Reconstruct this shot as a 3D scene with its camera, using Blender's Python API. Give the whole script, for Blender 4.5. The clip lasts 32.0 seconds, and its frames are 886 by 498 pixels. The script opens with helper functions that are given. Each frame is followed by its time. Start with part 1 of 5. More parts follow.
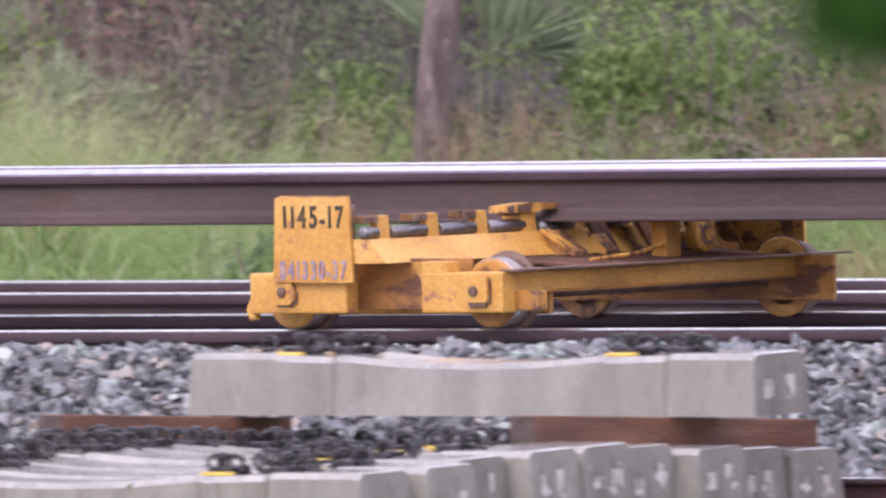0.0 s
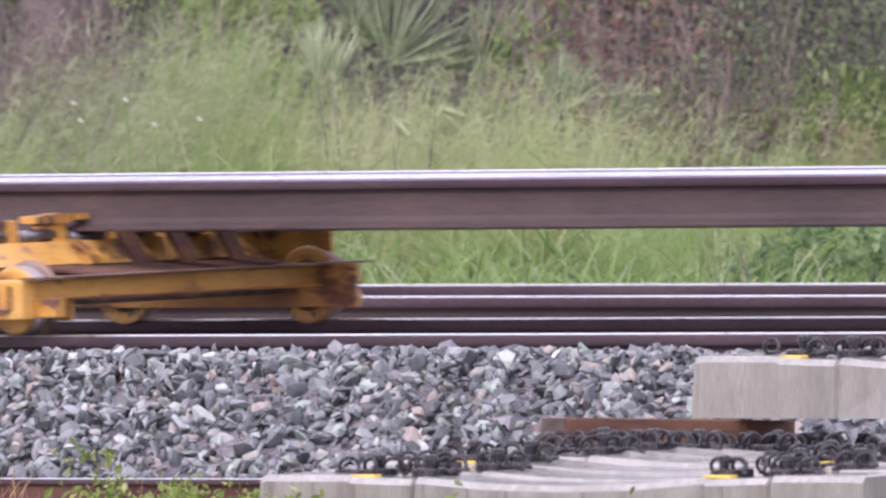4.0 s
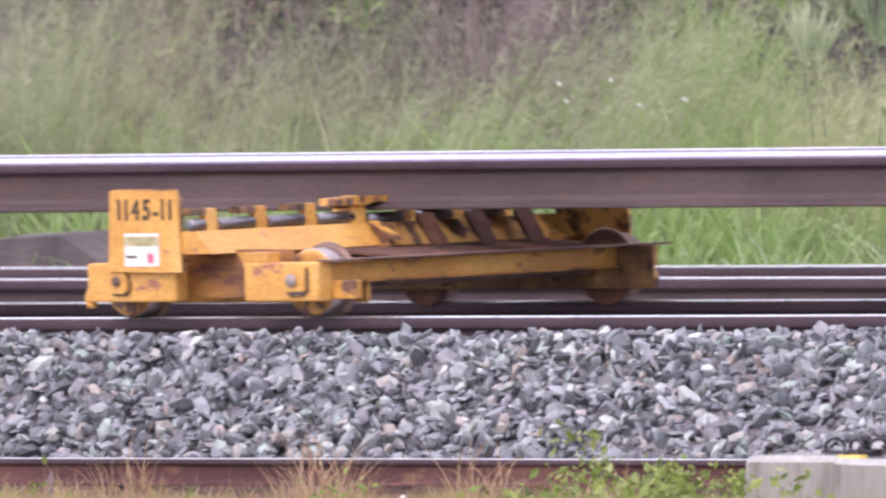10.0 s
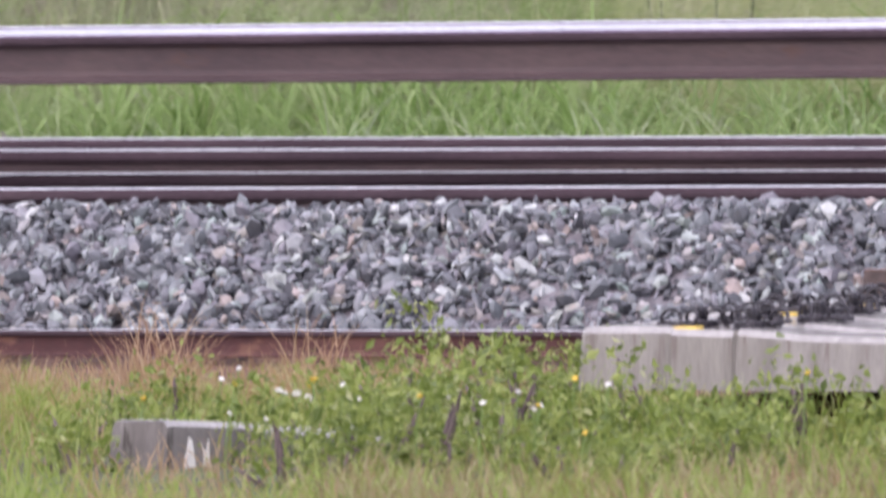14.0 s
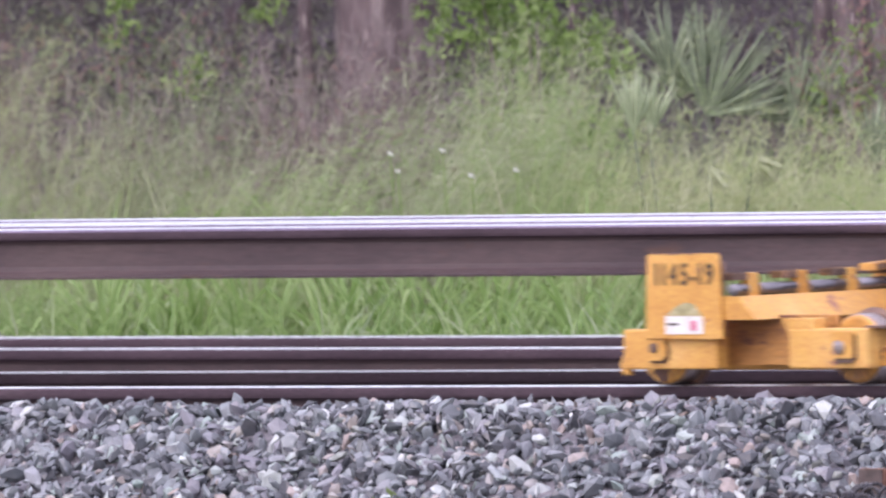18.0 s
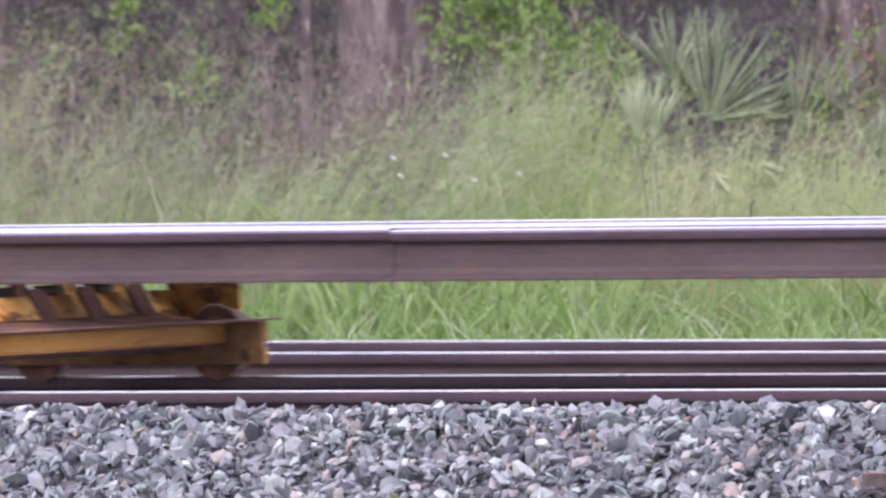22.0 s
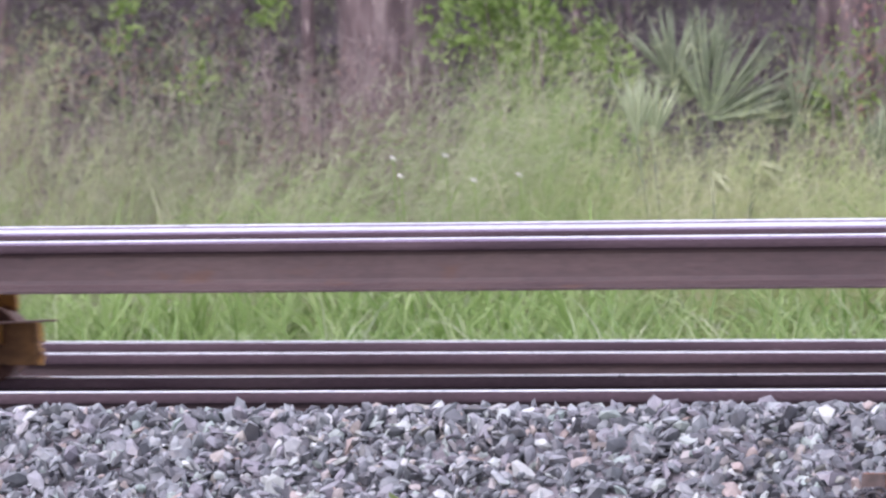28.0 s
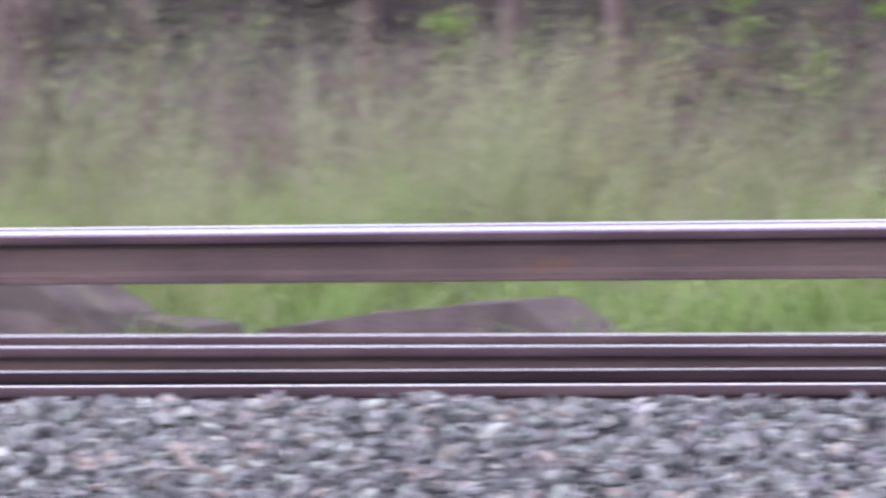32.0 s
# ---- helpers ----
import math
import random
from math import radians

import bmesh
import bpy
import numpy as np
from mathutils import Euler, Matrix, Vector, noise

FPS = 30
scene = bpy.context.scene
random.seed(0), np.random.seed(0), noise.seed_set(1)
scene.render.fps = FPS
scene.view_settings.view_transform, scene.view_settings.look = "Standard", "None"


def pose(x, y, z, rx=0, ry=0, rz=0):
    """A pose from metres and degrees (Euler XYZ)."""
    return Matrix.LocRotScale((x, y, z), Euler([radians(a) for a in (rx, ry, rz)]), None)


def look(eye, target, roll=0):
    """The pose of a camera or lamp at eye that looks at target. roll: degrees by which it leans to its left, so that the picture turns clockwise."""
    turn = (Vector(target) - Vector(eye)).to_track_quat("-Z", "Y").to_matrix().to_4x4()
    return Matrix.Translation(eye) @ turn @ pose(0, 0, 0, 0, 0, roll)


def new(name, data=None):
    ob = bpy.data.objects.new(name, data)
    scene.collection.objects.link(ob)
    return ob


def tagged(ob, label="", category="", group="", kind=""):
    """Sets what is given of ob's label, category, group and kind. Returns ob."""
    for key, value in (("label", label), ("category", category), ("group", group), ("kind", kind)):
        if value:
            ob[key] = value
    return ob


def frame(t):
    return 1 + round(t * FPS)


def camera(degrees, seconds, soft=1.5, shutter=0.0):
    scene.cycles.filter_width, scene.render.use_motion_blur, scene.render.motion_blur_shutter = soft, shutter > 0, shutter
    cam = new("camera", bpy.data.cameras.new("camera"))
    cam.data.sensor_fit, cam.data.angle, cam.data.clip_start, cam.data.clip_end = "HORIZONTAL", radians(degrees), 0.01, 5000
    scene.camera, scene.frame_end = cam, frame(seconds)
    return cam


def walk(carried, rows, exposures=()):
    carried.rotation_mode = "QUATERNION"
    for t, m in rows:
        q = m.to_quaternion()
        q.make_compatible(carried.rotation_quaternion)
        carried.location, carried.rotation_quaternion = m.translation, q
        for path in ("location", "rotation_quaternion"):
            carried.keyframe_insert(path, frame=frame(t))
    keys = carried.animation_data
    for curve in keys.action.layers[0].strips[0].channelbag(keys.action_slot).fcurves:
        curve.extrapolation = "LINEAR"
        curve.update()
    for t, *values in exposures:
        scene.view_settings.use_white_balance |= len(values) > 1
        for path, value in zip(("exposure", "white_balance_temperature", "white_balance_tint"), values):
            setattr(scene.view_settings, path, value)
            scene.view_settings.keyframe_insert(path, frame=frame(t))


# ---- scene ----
# Camera: a long lens on a tripod, 80 m from the track, that only swings and tilts.
AWAY, OBLIQUE, DOWN, LEAN = 80.0, radians(42.0), radians(1.505), -1.56
EYE = Vector((AWAY * math.cos(DOWN) * math.sin(OBLIQUE), -AWAY * math.cos(DOWN) * math.cos(OBLIQUE), AWAY * math.sin(DOWN)))
REACH = 41200.0
cam = camera(math.degrees(2 * math.atan(784 / REACH)), 32.0, soft=2.4, shutter=0.5)
cam.data.dof.use_dof, cam.data.dof.focus_distance = True, 79.0
cam.data.dof.aperture_fstop = cam.data.lens / 92.0


def aim(across, down):
    return look(EYE, (0, 0, 0), LEAN) @ Matrix.Rotation(across / REACH, 4, "Y") @ Matrix.Rotation((244 + down) / REACH, 4, "X")


# the camera opens up between the carts and closes down as one comes in
EXPOSURES = [(0, 0.67), (2, 0.69), (4.5, 0.71), (5, 0.74), (6, 0.64), (6.5, 0.55), (7, 0.64), (8, 0.68), (9, 0.79), (10, 0.83), (11, 0.62), (12, 0.68), (13, 0.73), (14, 0.62), (17, 0.71), (17.5, 0.65),
             (18, 0.69), (20, 0.77), (22, 0.81), (23, 0.84), (24, 0.61), (24.6, 0.69), (25, 0.74), (28, 0.80), (29, 0.83), (29.6, 0.82), (30, 0.76), (30.6, 0.71), (31, 0.74), (32, 0.79)]
walk(cam, [(t, aim(a, d)) for t, a, d in [
    (0, -1456, -98), (0.1, -1527, -101), (0.2, -1622, -104), (0.3, -1706, -107), (0.4, -1752, -110), (0.5, -1763, -112), (0.6, -1770, -115), (0.7, -1739, -118), (0.8, -1688, -121), (0.9, -1601, -124), (1, -1494, -127), (1.5, -917, -139), (2, -701, -121), (2.5, -654, -117), (4.5,
    -557, -89), (5, -649, -84), (5.5, -981, -86), (6, -1277, -122), (6.5, -1303, -121), (7, -1249, -81), (7.5, -928, -104),
    (8, -373, -120), (8.5, 219, -110), (9, 489, -96), (9.5, 394, -121), (10, 293, -127), (10.5, 133, -122), (11, 35, -108),
    (11.5, 67, -93), (12, 106, -92), (12.5, 132, -108), (13, 146, -199), (13.1, 136, -234), (13.2, 127, -268),
    (13.3, 113, -304), (13.4, 92, -333), (13.5, 57, -363), (13.6, 31, -402), (13.7, 6, -427), (13.8, 0, -421), (13.9, 2, -395), (14, 3, -355), (14.1, 8, -323), (14.2, 10, -302), (14.3, 14, -280), (14.4, 28, -247), (14.5, 58, -196),
    (16.5, 155, -164), (17, 48, -82), (17.2, 23, -13), (17.5, -11, -7), (18, -6, -3), (18.5, 0, 0), (19, 0, 0), (20, -1, 0), (21, 2, 5), (22,
    0, 5), (25.5, 2, 5), (27.5, 0, 5), (30, -3, 6), (30.5, 0, 7), (31, 8, 5), (31.5, 374, 0), (32, 1095, -9)]], exposures=[(t, e, 6240 if t < 15 else 6050, 28) for t, e in EXPOSURES])

# ---- light: a bright rainy overcast ----
world = bpy.data.worlds.new("overcast_sky")
scene.world = world
world.use_nodes = True
wn, wl = world.node_tree.nodes, world.node_tree.links
sky = wn.new("ShaderNodeTexSky")
sky.sky_type, sky.sun_disc = "NISHITA", False
sky.sun_elevation, sky.sun_rotation = radians(48), radians(175)
sky.air_density, sky.dust_density, sky.ozone_density = 1.0, 5.0, 1.0
cloud = wn.new("ShaderNodeMix")
cloud.data_type = "RGBA"
cloud.inputs[0].default_value = 0.7
wl.new(sky.outputs[0], cloud.inputs[6])
cloud.inputs[7].default_value = (7.6, 7.6, 7.9, 1)
wl.new(cloud.outputs[2], wn["Background"].inputs["Color"])
wn["Background"].inputs["Strength"].default_value = 0.15
sun = new("sun", bpy.data.lights.new("sun", "SUN"))
sun.data.energy, sun.data.angle, sun.data.color = 0.6, radians(60), (1.0, 0.97, 0.94)
sun.matrix_world = look((4, -46, 52), (0, 0, 0))


# ---- materials ----
def material(name):
    m = bpy.data.materials.new(name)
    m.use_nodes = True
    return m, m.node_tree.nodes, m.node_tree.links, m.node_tree.nodes["Principled BSDF"]


def ramp(n, stops):
    r = n.new("ShaderNodeValToRGB")
    e = r.color_ramp.elements
    while len(e) < len(stops):
        e.new(0.5)
    for k, (p, c) in enumerate(stops):
        e[k].position, e[k].color = p, (*c, 1)
    return r


def surface(name, base, dark, light=None, scale=6.0, fine=60.0, rough=0.6, metal=0.0, bump=0.3, stain=None, stain_at=0.6, stretch=(1, 1, 1), spread=0.0, coat=0.0, coat_rough=0.15, shift=False, gloss=0.5):
    """Two scales of variation, a stain with its own outline, and fine relief. spread: brightness change from piece to piece; shift: each piece has stains of its own."""
    m, n, l, b = material(name)
    tc, mp = n.new("ShaderNodeTexCoord"), n.new("ShaderNodeMapping")
    mp.inputs["Scale"].default_value = stretch
    l.new(tc.outputs["Object"], mp.inputs["Vector"])
    if shift:
        own, far_off = n.new("ShaderNodeObjectInfo"), n.new("ShaderNodeVectorMath")
        far_off.operation = "SCALE"
        far_off.inputs[0].default_value = (13.0, 7.0, 5.0)
        l.new(own.outputs["Random"], far_off.inputs["Scale"])
        l.new(far_off.outputs[0], mp.inputs["Location"])
    big, small = n.new("ShaderNodeTexNoise"), n.new("ShaderNodeTexNoise")
    for t, s, d in ((big, scale, 5), (small, fine, 6)):
        t.inputs["Scale"].default_value, t.inputs["Detail"].default_value = s, d
        l.new(mp.outputs[0], t.inputs["Vector"])
    r = ramp(n, [(0.3, dark), (0.52, base), (0.75, light or base)])
    l.new(big.outputs["Fac"], r.inputs["Fac"])
    grain = n.new("ShaderNodeMix")
    grain.data_type, grain.blend_type = "RGBA", "OVERLAY"
    grain.inputs[0].default_value = 0.45
    l.new(r.outputs["Color"], grain.inputs[6])
    l.new(small.outputs["Fac"], grain.inputs[7])
    out = grain.outputs[2]
    if stain:
        st = n.new("ShaderNodeTexNoise")
        st.inputs["Scale"].default_value, st.inputs["Detail"].default_value, st.inputs["Roughness"].default_value = scale * 2.4, 8, 0.62
        l.new(mp.outputs[0], st.inputs["Vector"])
        sr = ramp(n, [(stain_at, (0, 0, 0)), (stain_at + 0.07, (1, 1, 1))])
        l.new(st.outputs["Fac"], sr.inputs["Fac"])
        mx = n.new("ShaderNodeMix")
        mx.data_type = "RGBA"
        l.new(sr.outputs["Color"], mx.inputs[0])
        l.new(out, mx.inputs[6])
        mx.inputs[7].default_value = (*stain, 1)
        out = mx.outputs[2]
    if spread:
        oi, hs, mr = n.new("ShaderNodeObjectInfo"), n.new("ShaderNodeHueSaturation"), n.new("ShaderNodeMapRange")
        mr.inputs["To Min"].default_value, mr.inputs["To Max"].default_value = 1 - spread, 1 + spread
        l.new(oi.outputs["Random"], mr.inputs["Value"])
        l.new(mr.outputs[0], hs.inputs["Value"])
        l.new(out, hs.inputs["Color"])
        out = hs.outputs[0]
    l.new(out, b.inputs["Base Color"])
    b.inputs["Metallic"].default_value, b.inputs["Specular IOR Level"].default_value = metal, gloss
    rr = n.new("ShaderNodeMapRange")
    rr.inputs["From Min"].default_value, rr.inputs["From Max"].default_value = 0.3, 0.7
    rr.inputs["To Min"].default_value, rr.inputs["To Max"].default_value = rough * 0.7, min(1, rough * 1.25)
    l.new(small.outputs["Fac"], rr.inputs["Value"])
    l.new(rr.outputs[0], b.inputs["Roughness"])
    b.inputs["Coat Weight"].default_value, b.inputs["Coat Roughness"].default_value = coat, coat_rough
    bp = n.new("ShaderNodeBump")
    bp.inputs["Strength"].default_value, bp.inputs["Distance"].default_value = bump, 0.01
    l.new(small.outputs["Fac"], bp.inputs["Height"])
    l.new(bp.outputs[0], b.inputs["Normal"])
    l.new(bp.outputs[0], b.inputs["Coat Normal"])
    return m


def islands(name, stops, rough=0.5, through_light=0.0, scale=30.0, mottled=0.35, patch=0.0, patch_tint=(1, 1, 1)):
    """Colour that changes from piece to piece of one mesh, with mottling; leaves also let light through."""
    m, n, l, b = material(name)
    g, r = n.new("ShaderNodeNewGeometry"), ramp(n, stops)
    l.new(g.outputs["Random Per Island"], r.inputs["Fac"])
    tc, t = n.new("ShaderNodeTexCoord"), n.new("ShaderNodeTexNoise")
    t.inputs["Scale"].default_value, t.inputs["Detail"].default_value = scale, 5
    l.new(tc.outputs["Object"], t.inputs["Vector"])
    mx = n.new("ShaderNodeMix")
    mx.data_type, mx.blend_type = "RGBA", "OVERLAY"
    mx.inputs[0].default_value = mottled
    l.new(r.outputs["Color"], mx.inputs[6])
    l.new(t.outputs["Fac"], mx.inputs[7])
    out = mx.outputs[2]
    if patch:
        t2 = n.new("ShaderNodeTexNoise")
        t2.inputs["Scale"].default_value, t2.inputs["Detail"].default_value = patch, 3
        l.new(tc.outputs["Object"], t2.inputs["Vector"])
        r2 = ramp(n, [(0.42, (1, 1, 1)), (0.6, patch_tint)])
        l.new(t2.outputs["Fac"], r2.inputs["Fac"])
        m2 = n.new("ShaderNodeMix")
        m2.data_type, m2.blend_type = "RGBA", "MULTIPLY"
        m2.inputs[0].default_value = 1.0
        l.new(out, m2.inputs[6])
        l.new(r2.outputs["Color"], m2.inputs[7])
        out = m2.outputs[2]
    l.new(out, b.inputs["Base Color"])
    b.inputs["Roughness"].default_value = rough
    if through_light:
        tr, ms = n.new("ShaderNodeBsdfTranslucent"), n.new("ShaderNodeMixShader")
        l.new(out, tr.inputs["Color"])
        ms.inputs[0].default_value = through_light
        l.new(b.outputs[0], ms.inputs[1])
        l.new(tr.outputs[0], ms.inputs[2])
        l.new(ms.outputs[0], n["Material Output"].inputs["Surface"])
    else:
        bp = n.new("ShaderNodeBump")
        bp.inputs["Strength"].default_value, bp.inputs["Distance"].default_value = 0.5, 0.004
        l.new(t.outputs["Fac"], bp.inputs["Height"])
        l.new(bp.outputs[0], b.inputs["Normal"])
    return m


YELLOW = surface("weathered_yellow_paint", (0.68, 0.37, 0.085), (0.56, 0.27, 0.055), (0.76, 0.46, 0.15), 3, 45, 0.5, 0, 0.15, (0.36, 0.150, 0.095), 0.605, (1, 1, 1.6), coat=0.2, shift=True)
YELLOW_WORN = surface("greasy_yellow_paint", (0.64, 0.33, 0.07), (0.30, 0.13, 0.05), (0.78, 0.46, 0.12), 4.5, 40, 0.5, 0, 0.25, (0.16, 0.078, 0.055), 0.52, (1, 2.2, 1.2), coat=0.15, shift=True)
GRIMY = surface("grimy_oil_stained_yellow_paint", (0.667, 0.372, 0.100), (0.276, 0.138, 0.062), (0.800, 0.528, 0.163), 3.2, 40, 0.5, 0, 0.25, (0.155, 0.080, 0.050), 0.505, (1, 1.4, 1.4), coat=0.1, shift=True)
# rust and wear; on the sill it also stands for shade
RUST_SHADE_YELLOW = surface("rusty_worn_shaded_yellow_paint", (0.45, 0.215, 0.06), (0.17, 0.075, 0.045), (0.66, 0.36, 0.10), 2.2, 40, 0.55, 0, 0.3, (0.17, 0.075, 0.05), 0.52, (0.7, 0.7, 2.0), shift=True)
# the cart's grease tones are lightened: rain haze put into the colour
GREASE = surface("black_grease_and_rust", (0.156, 0.106, 0.085), (0.075, 0.055, 0.048), (0.309, 0.169, 0.104), 9, 70, 0.7, 0, 0.3, gloss=0.3)
DULL_YELLOW = surface("dull_dirty_yellow_paint", (0.52, 0.275, 0.065), (0.36, 0.18, 0.05), (0.62, 0.36, 0.10), 2.4, 40, 0.6, 0, 0.2, (0.21, 0.09, 0.055), 0.615, (1, 1, 2), shift=True)
# dark brown for grease, and for shade painted on the far wheels
BROWN_GREASE_SHADE = surface("brown_grease_and_shade", (0.172, 0.101, 0.051), (0.098, 0.057, 0.035), (0.299, 0.172, 0.066), 5, 40, 0.95, 0, 0.4, (0.07, 0.042, 0.034), 0.57, (1, 0.5, 1), shift=True, gloss=0.15)
# near-black for grease and for shadow painted between the posts
GREASE_SHADE = surface("black_grease_and_shade", (0.135, 0.075, 0.061), (0.082, 0.051, 0.044), (0.251, 0.124, 0.075), 6, 50, 1.0, 0, 0.4, (0.203, 0.104, 0.044), 0.64, shift=True, gloss=0.1)
RUSTY = surface("rusty_flange", (0.20, 0.12, 0.09), (0.10, 0.06, 0.05), (0.32, 0.22, 0.17), 9, 60, 0.5, 0.2, 0.3)
STEEL = surface("worn_wheel_steel", (0.46, 0.40, 0.39), (0.30, 0.24, 0.22), (0.56, 0.50, 0.49), 10, 120, 0.34, 0.92, 0.06)
ROLLER = surface("wet_roller_steel", (0.25, 0.24, 0.26), (0.19, 0.18, 0.195), (0.31, 0.30, 0.33), 5, 90, 0.36, 0.75, 0.03)
RAIL_SIDE = surface("brown_rusted_rail", (0.090, 0.064, 0.064), (0.062, 0.044, 0.047), (0.115, 0.083, 0.078), 3, 60, 0.6, 0.0, 0.25, (0.105, 0.064, 0.052), 0.60, (0.35, 1, 1), gloss=0.3)
OLD_RUST = surface("deep_maroon_rust", (0.105, 0.052, 0.050), (0.060, 0.032, 0.034), (0.16, 0.085, 0.07), 4, 60, 0.8, 0, 0.5, (0.18, 0.10, 0.075), 0.6, (0.4, 1, 1), gloss=0.2)
RAIL_CHEEK = surface("dark_rail_head_side", (0.077, 0.054, 0.065), (0.055, 0.039, 0.047), (0.098, 0.071, 0.080), 4, 80, 0.7, 0.0, 0.1, None, 0.6, (0.3, 1, 1), gloss=0.12)
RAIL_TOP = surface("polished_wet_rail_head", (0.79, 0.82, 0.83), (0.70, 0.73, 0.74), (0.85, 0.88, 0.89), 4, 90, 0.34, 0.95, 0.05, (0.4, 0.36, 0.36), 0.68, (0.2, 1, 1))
# sheen along the head's shoulder, painted as a lilac band
RAIL_SHEEN = surface("painted_lilac_sheen_of_rail_head", (0.22, 0.175, 0.25), (0.17, 0.135, 0.20), (0.27, 0.22, 0.30), 4, 90, 0.42, 0.6, 0.05, None, 0.6, (0.2, 1, 1))
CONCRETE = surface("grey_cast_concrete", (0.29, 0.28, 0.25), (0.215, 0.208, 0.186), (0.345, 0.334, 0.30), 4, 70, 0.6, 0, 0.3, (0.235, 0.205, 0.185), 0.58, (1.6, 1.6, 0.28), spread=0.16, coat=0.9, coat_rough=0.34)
# stained tie ends, base also darkened to dim the light falling on them
CONCRETE_END = surface("stained_dimmed_concrete_end", (0.25, 0.24, 0.225), (0.16, 0.152, 0.142), (0.31, 0.30, 0.285), 6, 60, 0.65, 0, 0.4, (0.10, 0.095, 0.085), 0.57, (1.8, 1.8, 0.4), spread=0.2, coat=0.4, coat_rough=0.3)
# wet tie tops; the sky's glare is painted in as a lighter base
CONCRETE_WET_GLARE = surface("rain_wet_concrete_top_glare", (0.37, 0.365, 0.35), (0.29, 0.285, 0.27), (0.43, 0.42, 0.40), 4, 34, 0.40, 0, 0.25, (0.22, 0.2, 0.19), 0.6, spread=0.1, coat=1.0, coat_rough=0.10)
WHITE_MARK = surface("worn_white_stencil_paint", (0.60, 0.60, 0.60), (0.40, 0.40, 0.40), (0.76, 0.76, 0.75), 16, 60, 0.6, 0, 0.1, (0.22, 0.21, 0.205), 0.52, (1, 1, 0.5))
RUBBER = surface("black_clip_steel", (0.042, 0.040, 0.048), (0.023, 0.022, 0.025), (0.095, 0.086, 0.095), 20, 80, 0.3, 0.3, 0.2)
INSULATOR = surface("yellow_plastic_insulator", (0.80, 0.58, 0.10), (0.65, 0.42, 0.08), (0.85, 0.66, 0.2), 12, 60, 0.4, 0, 0.1)
TIMBER = surface("red_brown_timber", (0.17, 0.078, 0.05), (0.08, 0.038, 0.028), (0.27, 0.14, 0.09), 4, 50, 0.6, 0, 0.4, (0.05, 0.03, 0.025), 0.62, (3, 0.5, 3))
END_GRAIN = surface("grey_end_grain", (0.085, 0.062, 0.056), (0.05, 0.038, 0.034), (0.13, 0.10, 0.09), 20, 60, 0.8, 0, 0.4)
BLACK_PAINT = surface("faded_black_stencil_paint", (0.07, 0.05, 0.03), (0.03, 0.024, 0.018), (0.24, 0.14, 0.045), 26, 90, 0.5, 0, 0.05)
BLUE_PAINT = surface("faded_violet_paint", (0.34, 0.26, 0.36), (0.22, 0.17, 0.26), (0.62, 0.40, 0.22), 26, 90, 0.5, 0, 0.05)
PLACARD = surface("white_sticker", (0.78, 0.78, 0.74), (0.66, 0.64, 0.6), (0.82, 0.82, 0.8), 20, 80, 0.4, 0, 0.03)
BAND = surface("olive_print", (0.42, 0.38, 0.2), (0.3, 0.28, 0.14), (0.6, 0.55, 0.35), 30, 90, 0.5, 0, 0.03)
PINK = surface("red_mark", (0.7, 0.16, 0.28), (0.5, 0.1, 0.18), (0.8, 0.3, 0.4), 20, 60, 0.5, 0, 0.03)
BALLAST = islands("crushed_stone", [(0.0, (0.052, 0.055, 0.063)), (0.30, (0.119, 0.129, 0.141)), (0.52, (0.195, 0.220, 0.230)), (0.60, (0.204, 0.198, 0.226)), (0.80, (0.299, 0.332, 0.342)), (0.88, (0.342, 0.282, 0.255)), (0.93, (0.257, 0.332, 0.306)), (1.0, (0.522, 0.549, 0.541))], 0.22, 0, 26, 0.5)
BED = surface("ballast_fines", (0.160, 0.150, 0.163), (0.080, 0.075, 0.085), (0.272, 0.255, 0.264), 18, 60, 0.6, 0, 1.0)
SOIL = surface("damp_grassy_soil", (0.085, 0.10, 0.04), (0.06, 0.045, 0.03), (0.13, 0.15, 0.06), 1.5, 40, 0.9, 0, 0.8)
RUST_SOIL = surface("rusty_cinders", (0.14, 0.07, 0.05), (0.07, 0.04, 0.03), (0.24, 0.14, 0.09), 5, 50, 0.8, 0, 0.9)
BARK = surface("grey_brown_bark", (0.165, 0.125, 0.125), (0.085, 0.06, 0.064), (0.33, 0.275, 0.265), 7, 40, 0.8, 0, 1.0, (0.36, 0.30, 0.285), 0.60, (2.0, 2.0, 0.7))
DEAD_WOOD = surface("grey_dead_wood", (0.27, 0.225, 0.205), (0.17, 0.14, 0.13), (0.37, 0.32, 0.29), 9, 50, 0.8, 0, 0.8, None, 0.6, (3, 3, 0.6))
SLAB = surface("old_dark_asphalt", (0.105, 0.085, 0.085), (0.06, 0.05, 0.05), (0.16, 0.135, 0.13), 5, 60, 0.7, 0, 0.9)
GRASS = islands("green_grass", [(0.0, (0.196, 0.304, 0.089)), (0.4, (0.309, 0.437, 0.150)), (0.75, (0.412, 0.522, 0.239)), (1.0, (0.515, 0.552, 0.383))], 0.45, 0.45, 4, 0.2, 1.6, (0.75, 0.85, 0.75))
TUFT_GRASS = islands("bright_tuft_grass", [(0.0, (0.22, 0.34, 0.10)), (0.5, (0.33, 0.48, 0.165)), (1.0, (0.47, 0.59, 0.28))], 0.45, 0.5, 4, 0.2)
